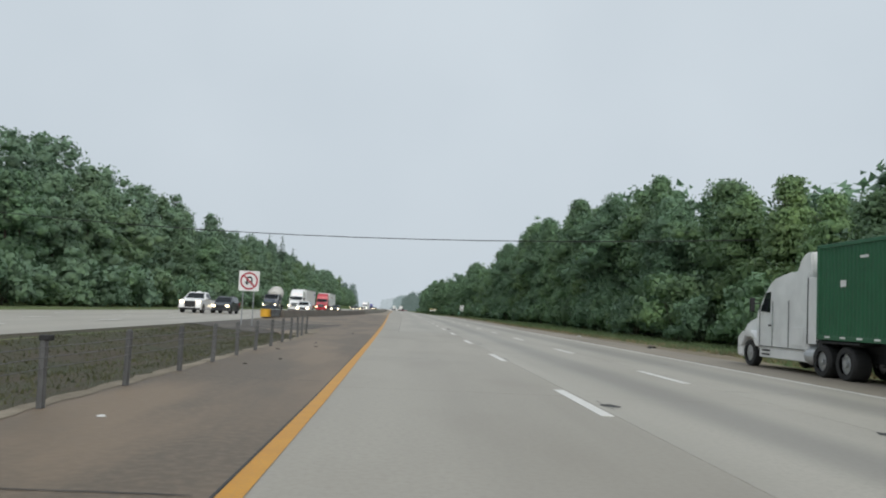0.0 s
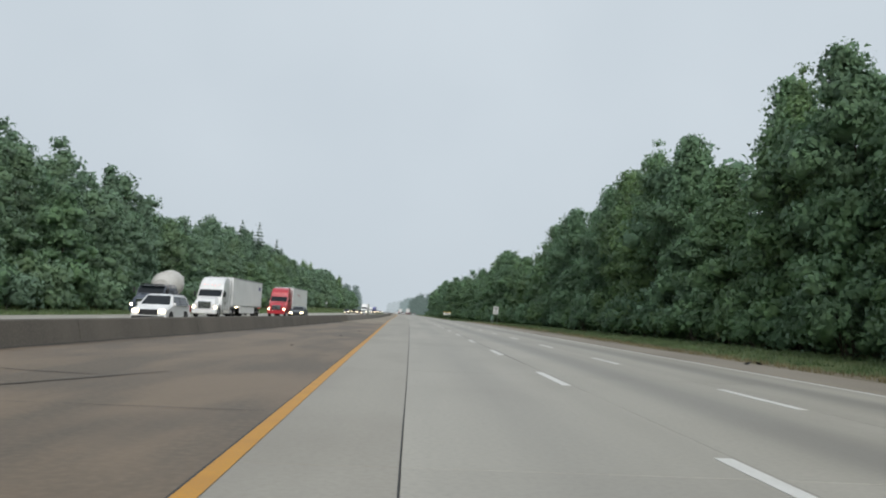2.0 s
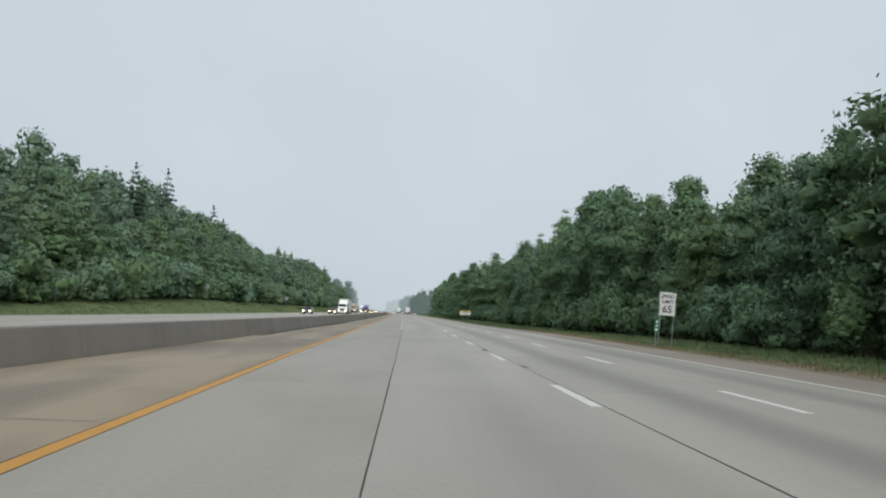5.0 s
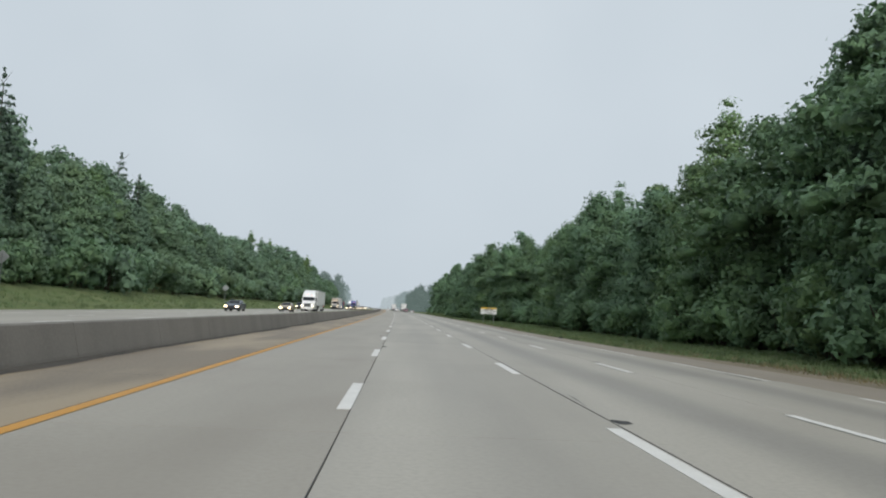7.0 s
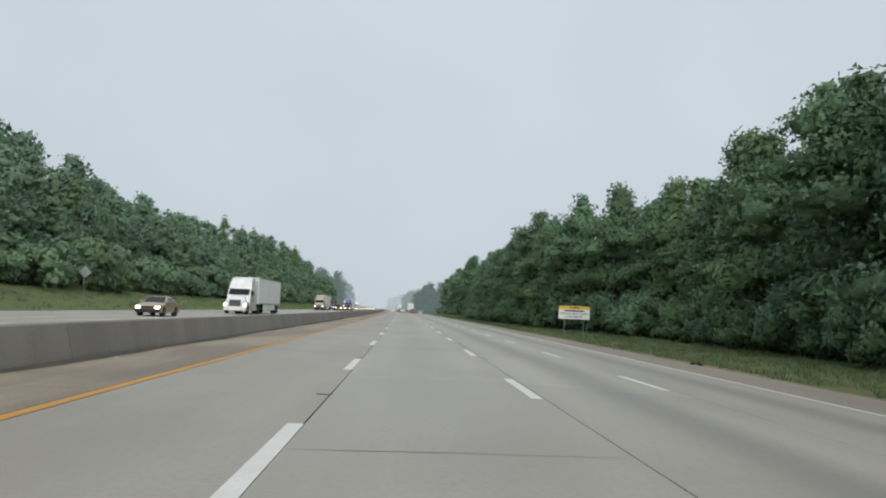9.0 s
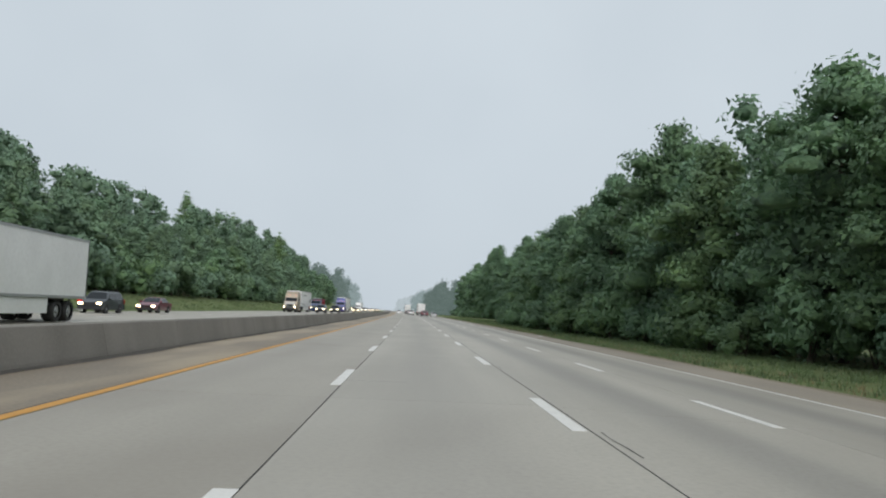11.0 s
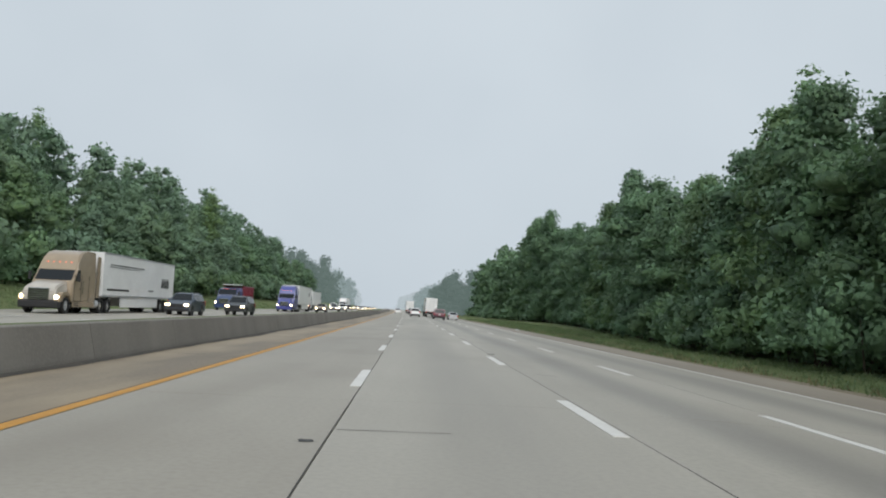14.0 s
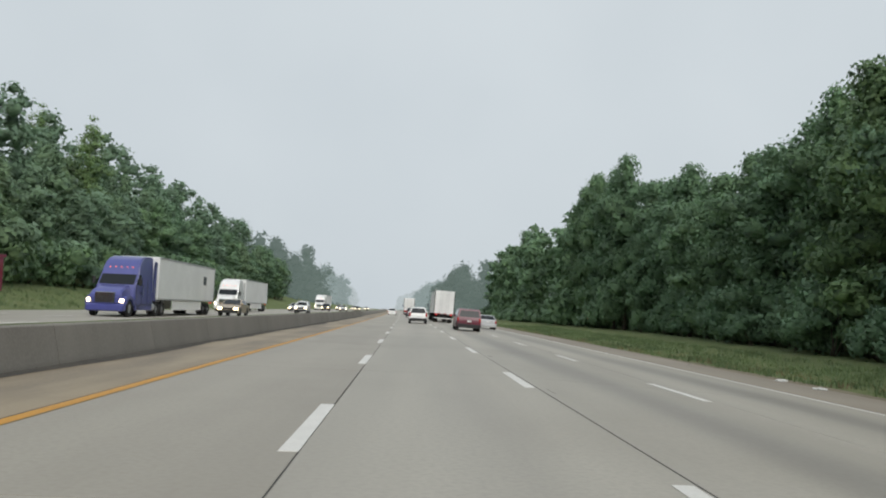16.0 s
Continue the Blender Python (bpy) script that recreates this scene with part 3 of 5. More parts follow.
def shrub_kind(seed, height, width, clumps, size, material, label):
    rng = random.Random(seed)
    lobes = []
    for k in range(11):
        a = k * 2.4 + rng.uniform(-0.5, 0.5)
        o = width * rng.uniform(0.08, 0.42)
        r = width * rng.uniform(0.13, 0.24)
        lobes.append(((math.cos(a) * o, math.sin(a) * o, max(r * 0.5, height * rng.uniform(0.15, 0.85))), (r, r, r * rng.uniform(0.7, 1.2))))
    t = new("shrub")
    tagged(t, label, "shrub", "shrubs along the wood edge")
    bm = bmesh.new()
    for k in range(4):
        rod(bm, (rng.uniform(-0.2, 0.2), rng.uniform(-0.2, 0.2), -0.2), (rng.uniform(-1, 1) * width * 0.25, rng.uniform(-1, 1) * width * 0.25, height * 0.6), 0.05, 0.02, 5)
    part("stem", from_bm("stem", bm, M_BARK), M_BARK, t, "thin woody stem")
    part("crown", crown_mesh("crown", seed, lobes, clumps, size, material), material, t)
    return t


def scatter(kinds, places):
    """Puts the kinds at (x, s, height factor, width factor); the first of each kind is moved, the rest are copies."""
    rng = random.Random(len(places))
    used = set()
    for x, s, fh, fw in places:
        i = rng.randrange(len(kinds))
        m = stand(x, s, land(x, s), rng.uniform(0, 360))
        k = kinds[i]
        ob = k if i not in used else copy_thing(k, m)
        used.add(i)
        ob.matrix_basis = m
        ob.scale = (fw, fw, fh)


wood = random.Random(11)
EDGE = ((0, 17.0), (45, 17.1), (65, 16.7), (124, 19.3), (205, 18.2), (224, 18.4), (266, 17.2), (284, 19.5), (338, 18.6), (375, 21), (410, 17.5), (445, 15.6), (520, 15.8), (550, 19.5), (579, 24), (627, 29), (680, 26))


def wood_edge(s):
    return lin(s, EDGE)


TOP_RIGHT = ((-30, 10), (0, 9.8), (45, 10.0), (60, 10.8), (70, 13.0), (90, 15.2), (112, 16.8), (121, 17.0), (126, 15.6), (131, 14.4), (137, 15.0), (143, 17.6), (151, 17.8), (157, 16.8), (176, 15.4), (188, 15.8), (207, 15.4), (220, 12.6), (228, 11.8), (241, 12.6), (256, 13.8), (265, 16.4), (276, 17.2), (284, 15.8), (292, 14.0), (308, 13.4), (316, 14.4), (325, 14.8), (330, 15.6), (337, 15.0), (342, 15.0), (350, 15.8), (355, 14.6), (361, 13.0), (375, 13.0), (400, 15.6), (420, 16.0), (430, 16.2), (436, 19.0), (449, 19.6), (456, 16.0), (483, 15.6), (505, 15.5), (528, 13.6), (550, 14.2), (572, 15.4), (592, 14.8), (606, 12.3), (622, 12.5), (640, 15), (664, 17.2), (707, 18), (780, 17.5), (1500, 17))
SKY_LEFT = ((50, 0.41), (125, 0.41), (137, 0.44), (144, 0.4), (158, 0.41), (185, 0.43), (207, 0.43), (219, 0.33), (236, 0.31), (256, 0.35), (275, 0.33), (288, 0.39), (325, 0.39), (346, 0.43), (365, 0.39), (387, 0.42), (410, 0.38), (464, 0.355), (507, 0.335), (540, 0.35), (552, 0.37), (569, 0.37), (606, 0.42), (625, 0.39), (640, 0.45), (652, 0.42), (667, 0.45), (713, 0.435), (754, 0.44), (804, 0.41), (877, 0.376), (1500, 0.37))


def row_of(x0, x1, a, b, gap, tops, spread, base):
    """Places along a row; base is the height of the kind as built."""
    out, s = [], a
    while s < b:
        x = wood.uniform(x0, x1) + (wood_edge(s) if x0 >= 0 else 0.0)
        h = lin(s, tops) * wood.uniform(1 - spread, 1 + spread * 0.3)
        if x > 0 and base > 10:
            h *= x / 22
        out.append((x, s, h / base, max(0.8, min(1.25, h / base)) * wood.uniform(0.9, 1.15)))
        s += gap * wood.uniform(0.75, 1.25)
    return out


L_R = "broad-leaved tree in full summer leaf at the wood edge"
NEAR_FORMS = ((14.0, 10.2, 0.6, (0.5, 3.0)), (14.0, 8.6, 0.9, (0.6, 3.4)), (14.0, 11.4, 0.5, (0.52, 2.6)), (14.0, 7.6, 0.8, (0.4, 2.2)), (14.0, 10.0, 0.6, (0.65, 4.0)), (14.0, 9.0, 0.7, (0.5, 2.4)), (14.0, 11.0, 1.2, (0.62, 3.2)))
near_trees = [tree_kind(20 + k, h, w, low, 12500, 0.25, M_LEAF_LIGHT if k == 3 else M_LEAF, L_R, 3, form) for k, (h, w, low, form) in enumerate(NEAR_FORMS)]
left_trees = [tree_kind(60 + k, h, w + 0.6, low, 3300, 0.38, M_LEAF_HAZED if k > 0 else M_LEAF, "broad-leaved tree in full leaf beyond the oncoming carriageway", 2, form) for k, (h, w, low, form) in enumerate(NEAR_FORMS[:5])]
near_shrubs = [shrub_kind(80 + k, 3.6, 4.6, 1700, 0.24, M_LEAF, "dense leafy shrub at the foot of the trees") for k in range(4)]
left_shrubs = [shrub_kind(90 + k, 4.0, 6.0, 900, 0.42, M_LEAF_HAZED if k else M_LEAF, "leafy shrub at the foot of the far trees") for k in range(3)]
pines = [conifer_kind(70 + k, 15.0, 6.4, 8000, "dark pointed conifer among the broad-leaved trees") for k in range(2)]
scatter(near_trees, row_of(4.6, 7.2, 8, 680, 6.2, tuple((s, h * 1.02) for s, h in TOP_RIGHT), 0.2, 14.0))
scatter(near_shrubs, row_of(2.3, 4.6, 10, 640, 3.0, ((0, 4.2), (1500, 4.2)), 0.5, 3.6))


def left_row(x0, x1, a, b, gap, share, spread):
    """Places on the far hillside; share: how far the tops reach up to the skyline there."""
    out, s = [], a
    while s < b:
        x = wood.uniform(x0, x1)
        h = 1.4 + lin(s, SKY_LEFT) * -x * share * wood.uniform(1 - spread, 1 + spread * 0.5) - land(x, s)
        out.append((x, s, h / 14.0, max(0.85, min(1.4, h / 14.0)) * wood.uniform(0.92, 1.12)))
        s += gap * wood.uniform(0.75, 1.25)
    return out


scatter(left_trees, left_row(-44, -40, 50, 800, 7.6, 0.82, 0.14) + left_row(-52, -47, 120, 700, 9.5, 0.95, 0.1))
scatter(left_shrubs, row_of(-39.0, -36.5, 40, 700, 3.8, ((0, 4.8), (1500, 4.8)), 0.5, 4.0))
scatter(pines, [(-53.5, 339, 1.52, 1.05), (-58, 332, 1.4, 1.15), (-57, 345, 1.3, 1.0), (-55, 387, 1.38, 1.1), (-54, 395, 1.22, 1.0), (-49, 232, 0.95, 0.9)])


def deep_wood(name, x0, x1, a, b, tops, seed, gap, clumps, size, label, material=M_LEAF):
    """The wood behind the front row, too dense to tell its trees apart."""
    rng = random.Random(seed)
    lobes = []
    s = a
    while s < b:
        x = rng.uniform(x0, x1) + (max(0.0, wood_edge(s) - 18) if x0 > 0 else 0.0)
        h = lin(s, tops) * rng.uniform(0.82, 1.08)
        h *= max(1.0, x / 29)
        v = spot(x, s, land(x, s))
        for k in (-2.0, 2.0):
            lobes.append(((v.x + k, v.y + rng.uniform(-1, 1), v.z + 1.3), (3.6, 3.6, 1.7)))
        for k in range(13):
            f = k / 12
            a2, o = k * 2.4 + rng.uniform(-0.5, 0.5), rng.uniform(0.5, 3.2) * (1 - 0.5 * f * f)
            r = 2.5 * (1 - 0.26 * f) * rng.uniform(0.75, 1.2)
            lobes.append(((v.x + math.cos(a2) * o, v.y + math.sin(a2) * o, v.z + h * (0.08 + 0.82 * f)), (r, r, r * rng.uniform(0.6, 0.85))))
        s += gap
    return tagged(new(name, crown_mesh(name, seed, lobes, clumps, size, material)), label, "wood", kind="stuff")


deep_wood("deep_woods", 27, 32, 0, 660, tuple((s, h * 1.1) for s, h in TOP_RIGHT), 7, 5.5, 120000, 0.6, "dense green wood behind the trees of the verge")
deep_wood("deep_woods", -62, -56, 60, 810, tuple((s, (k * 59 - 6.5) * (1.06 if s < 600 else 1.13)) for s, k in SKY_LEFT), 8, 5.5, 170000, 0.62, "dense green wood behind the far verge", M_LEAF_HAZED)
deep_wood("far_woods", 20, 28, 660, 810, tuple((s, h * 1.2) for s, h in TOP_RIGHT), 5, 6.0, 40000, 0.9, "distant wood along the road")


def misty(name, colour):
    """Distant haze painted as glow: a plain pale tone, a little below the sky's."""
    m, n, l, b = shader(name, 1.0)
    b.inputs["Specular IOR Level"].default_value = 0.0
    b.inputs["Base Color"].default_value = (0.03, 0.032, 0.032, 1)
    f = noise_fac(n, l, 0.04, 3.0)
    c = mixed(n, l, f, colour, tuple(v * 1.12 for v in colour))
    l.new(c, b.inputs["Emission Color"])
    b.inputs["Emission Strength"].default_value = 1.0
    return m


# Three steps of haze put into emission, paler with distance.
M_MIST_GLOW_THIN = misty("painted_mist_thin", (0.085, 0.118, 0.108))
M_MIST_GLOW_NEAR = misty("painted_mist_near", (0.185, 0.235, 0.238))
M_MIST_GLOW_FAR = misty("painted_mist_far", (0.34, 0.39, 0.415))


def distance(x0, x1, a, b, height, material, seed):
    """The last woods, glowing with painted mist: a plain backdrop with a leafy skyline."""
    rng = random.Random(seed)
    lobes, s = [], a
    while s < b:
        v = spot(rng.uniform(x0, x1), s)
        h = height * rng.uniform(0.8, 1.1)
        for k in range(7):
            r = 5.2 - 0.35 * k
            lobes.append(((v.x + rng.uniform(-4, 4) * (1 - 0.08 * k), v.y + rng.uniform(-3, 3), h * (0.06 + 0.135 * k)), (r, r, h * 0.13)))
        s += 6
    tagged(new("backdrop", crown_mesh("backdrop", seed, lobes, 15000, 0.95, material)), "woods at the end of the road with mist painted in as a pale glow", "backdrop", kind="structure")


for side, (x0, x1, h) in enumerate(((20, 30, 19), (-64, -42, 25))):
    distance(x0, x1, 800, 1000, h, M_MIST_GLOW_THIN, 4 + side)
    distance(x0, x1, 1000, 1260, h, M_MIST_GLOW_NEAR, 14 + side)
    distance(x0, x1, 1260, 1700, h, M_MIST_GLOW_FAR, 24 + side)


def tufts(name, places, height, material, label, seed, blades):
    """Grass that nobody could count: bent blades in loose tufts."""
    rng = np.random.default_rng(seed)
    v = []
    for x, s in places:
        c = np.array(spot(x, s, land(x, s) - 0.06))
        for _ in range(blades):
            a = rng.uniform(0, math.tau)
            o = c + np.array((rng.normal() * 0.22, rng.normal() * 0.22, 0))
            h = height * rng.uniform(0.5, 1.3)
            lean = rng.normal(size=2) * 0.35 * h
            w = 0.018 + 0.02 * rng.random()
            d = np.array((math.cos(a), math.sin(a), 0)) * w
            v += [o - d, o + d, o + np.array((lean[0], lean[1], h))]
    n = len(v) // 3
    me = mesh_of(name, v, [(3 * i, 3 * i + 1, 3 * i + 2) for i in range(n)], material)
    tagged(new(name, me), label, "grass", kind="stuff")


M_BLADE = foliage("grass_blades", (0.1, 0.15, 0.044), (0.2, 0.255, 0.088))
M_BLADE_DRY = foliage("dry_grass_blades", (0.2, 0.17, 0.08), (0.32, 0.28, 0.15))
M_BLADE_MEDIAN = foliage("median_blades", (0.065, 0.075, 0.032), (0.125, 0.12, 0.062))
gr = random.Random(21)
tufts("verge_grass", [(x, s) for x, s in [(13.2 + gr.random() * 9.0, gr.uniform(5, 660)) for _ in range(7000)] if x < wood_edge(s) + 3 and (x > 14.2 or s > 280)], 0.26, M_BLADE, "rough green grass below the trees", 1, 14)
tufts("dry_grass", [(14.2 + 0.7 * math.sin(k * 0.013) + gr.gauss(0, 0.35), 5 + 635 * k / 2400) for k in range(2400) if k < 1000 or k % 4 == 0], 0.22, M_BLADE_DRY, "dry yellow grass at the edge of the soil strip", 2, 12)
tufts("median_grass", [(gr.uniform(-12.5, -6.2), gr.uniform(-5, 42)) for _ in range(1800)], 0.09, M_BLADE_MEDIAN, "short dull grass in the median", 3, 10)
tufts("crossing_weeds", [(gr.uniform(-13.0, -6.3) + 0.4 * math.sin(k), gr.choice((43.2, 45.0, 48.5, 52.0)) + gr.gauss(0, 0.5)) for k in range(260)], 0.06, M_BLADE_MEDIAN, "thin weeds in the cracks of the median crossing", 12, 8)
tufts("barrier_weeds", [(barrier_x(s) + 0.36 + 0.05 * gr.random(), s) for s in (gr.uniform(90, 640) for _ in range(1500))], 0.07, M_BLADE_MEDIAN, "thin weeds at the foot of the median barrier", 9, 7)
tufts("bank_grass", [(gr.uniform(-35, -28), gr.uniform(120, 640)) for _ in range(2600)], 0.35, M_BLADE, "green grass on the far bank", 4, 9)

# ---- vehicles ----
M_STEEL = surface("galvanised_steel", (0.36, 0.37, 0.38), (0.28, 0.29, 0.3), (0.45, 0.45, 0.45), 2.0, 20.0, 0.45, 0.15, 0.002, None, 0.05, 0.8)
M_POST = surface("weathered_post_steel", (0.085, 0.085, 0.085), (0.125, 0.125, 0.122), (0.06, 0.057, 0.054), 3.0, 25.0, 0.6, 0.3, 0.003, None, 0.1)
M_BLACK = plain("black_rubber", (0.02, 0.02, 0.02), 0.75)
M_SIGN_WHITE = plain("sign_white", (0.78, 0.78, 0.76), 0.45)
M_SIGN_RED = plain("sign_red", (0.42, 0.03, 0.05), 0.45)
M_SIGN_BLACK = plain("sign_black", (0.015, 0.015, 0.015), 0.45)
M_SIGN_GREEN = plain("sign_green", (0.02, 0.22, 0.13), 0.45)
M_SIGN_YELLOW = plain("sign_yellow", (0.75, 0.48, 0.03), 0.5)
M_CUSHION = plain("cushion_yellow", (0.72, 0.38, 0.03), 0.5)
M_ALU = plain("aluminium", (0.55, 0.56, 0.57), 0.4, 0.7)


def paint(name, colour, rough=0.35, coat=0.7):
    return plain(name, colour, rough, 0.0, coat)


M_P_WHITE = paint("white_paint", (0.84, 0.84, 0.83))
M_P_BLACK = paint("dark_paint", (0.025, 0.03, 0.035))
M_P_BLUE_GREY = paint("blue_grey_paint", (0.045, 0.06, 0.085))
M_P_MAROON = paint("maroon_paint", (0.13, 0.012, 0.03))
M_P_SILVER = paint("silver_paint", (0.5, 0.51, 0.52))
M_P_RED = paint("red_paint", (0.5, 0.025, 0.04))
M_P_BLUE = paint("blue_paint", (0.068, 0.078, 0.29))
M_P_NAVY = paint("navy_paint", (0.03, 0.055, 0.15))
M_P_TAN = paint("tan_paint", (0.36, 0.28, 0.19))
M_P_PALE_TAN = paint("pale_tan_paint", (0.52, 0.48, 0.42))
M_P_GREEN = paint("container_green", (0.018, 0.12, 0.052), 0.5, 0.1)
M_P_DUMP = paint("dump_body_red", (0.22, 0.02, 0.035), 0.5, 0.2)
M_BOX = surface("trailer_white", (0.82, 0.82, 0.81), (0.74, 0.74, 0.73), (0.68, 0.68, 0.66), 0.5, 6.0, 0.5, 0.1, 0.002)
M_DRUM = surface("mixer_drum", (0.6, 0.58, 0.54), (0.5, 0.48, 0.44), (0.4, 0.38, 0.34), 1.0, 8.0, 0.6, 0.2, 0.004)
M_CHROME = plain("chrome", (0.6, 0.61, 0.62), 0.18, 1.0)
M_FRAME = plain("dark_chassis", (0.025, 0.025, 0.026), 0.7)
M_TAIL = plain("red_lens", (0.4, 0.01, 0.012), 0.25, 0.0, 0.5)


def glass(name):
    m, n, l, b = shader(name, 0.06)
    b.inputs["Base Color"].default_value = (0.012, 0.015, 0.018, 1)
    b.inputs["Specular IOR Level"].default_value = 0.35
    return m


def lamp(name, colour, strength):
    m, n, l, b = shader(name, 0.3)
    b.inputs["Base Color"].default_value = (*colour, 1)
    b.inputs["Emission Color"].default_value = (*colour, 1)
    b.inputs["Emission Strength"].default_value = strength
    return m


M_GLASS = glass("tinted_window_glass")
M_HEAD = lamp("lit_headlight", (1.0, 0.8, 0.5), 7.0)
M_AMBER = lamp("lit_marker", (1.0, 0.16, 0.08), 0.9)
M_BRAKE = lamp("lit_tail", (0.8, 0.03, 0.03), 0.5)


def profile(bm, pts, half, bevel=0.0, segments=2):
    """A body from its side outline (y, z), with half its width at each height."""
    a = [bm.verts.new((half(z), y, z)) for y, z in pts]
    b = [bm.verts.new((-half(z), y, z)) for y, z in pts]
    n = len(pts)
    made = [bm.faces.new(a), bm.faces.new(list(reversed(b)))]
    for i in range(n):
        made.append(bm.faces.new((a[i], b[i], b[(i + 1) % n], a[(i + 1) % n])))
    if bevel:
        bmesh.ops.recalc_face_normals(bm, faces=bm.faces)
        bmesh.ops.bevel(bm, geom=bm.edges[:], offset=bevel, segments=segments, affect="EDGES", clamp_overlap=True)
    bmesh.ops.triangulate(bm, faces=[f for f in bm.faces if len(f.verts) > 4])
    return bm


def side_pane(pts, half, side, out=0.012):
    bm = bmesh.new()
    o = [bm.verts.new((side * (half(z) + out), y, z)) for y, z in pts]
    i = [bm.verts.new((side * (half(z) - 0.02), y, z)) for y, z in pts]
    bm.faces.new(o)
    n = len(pts)
    for k in range(n):
        bm.faces.new((o[k], o[(k + 1) % n], i[(k + 1) % n], i[k]))
    return bm


def cross_pane(p, q, half, frac=0.86, out=0.014):
    """A pane across the vehicle between two points of its outline."""
    (y0, z0), (y1, z1) = p, q
    nrm = Vector((0, z1 - z0, -(y1 - y0))).normalized()
    if nrm.z < 0:
        nrm = -nrm
    bm = bmesh.new()
    c = [Vector((sx * half(z) * frac, y, z)) for y, z, sx in ((y0, z0, 1), (y0, z0, -1), (y1, z1, -1), (y1, z1, 1))]
    o = [bm.verts.new(v + nrm * out) for v in c]
    i = [bm.verts.new(v - nrm * 0.03) for v in c]
    bm.faces.new(o)
    for k in range(4):
        bm.faces.new((o[k], o[(k + 1) % 4], i[(k + 1) % 4], i[k]))
    return bm


WHEELS = {}


def wheel(parent, x, y, r, width, rim_material):
    """A tyre with its rim, standing on the ground."""
    key = (r, width, rim_material.name)
    if key not in WHEELS:
        bm = bmesh.new()
        prof = ((r * 0.62, -width / 2), (r * 0.93, -width / 2), (r, -width * 0.36), (r, width * 0.36), (r * 0.93, width / 2), (r * 0.62, width / 2))
        n = 22
        rings = [[bm.verts.new((px, math.cos(a) * pr, math.sin(a) * pr)) for pr, px in prof] for a in [i * math.tau / n for i in range(n)]]
        for i in range(n):
            for j in range(len(prof) - 1):
                bm.faces.new((rings[i][j], rings[i][j + 1], rings[(i + 1) % n][j + 1], rings[(i + 1) % n][j]))
        tyre = from_bm("tyre", bm, M_BLACK)
        bm = bmesh.new()
        turn = Matrix.Rotation(radians(90), 4, "Y")
        bmesh.ops.create_cone(bm, cap_ends=True, segments=20, radius1=r * 0.63, radius2=r * 0.63, depth=width * 0.7, matrix=turn)
        bmesh.ops.create_cone(bm, cap_ends=True, segments=10, radius1=r * 0.2, radius2=r * 0.16, depth=width * 0.98, matrix=turn)
        for k in range(8):
            a = k * math.tau / 8
            for sx in (-1, 1):
                bmesh.ops.create_cone(bm, cap_ends=True, segments=6, radius1=r * 0.055, radius2=r * 0.05, depth=0.03, matrix=Matrix.Translation((sx * width * 0.36, math.cos(a) * r * 0.4, math.sin(a) * r * 0.4)) @ turn)
        WHEELS[key] = (tyre, from_bm("rim", bm, rim_material))
    w = new("wheel", WHEELS[key][0])
    w.parent = parent
    w.location = (x, y, r)
    rim = new("rim", WHEELS[key][1])
    rim.parent = w
    return w


def small(parent, name, material, x0, x1, y0, y1, z0, z1, bevel=0.02, label=""):
    return part(name, block(bmesh.new(), x0, x1, y0, y1, z0, z1, bevel), material, parent, label)


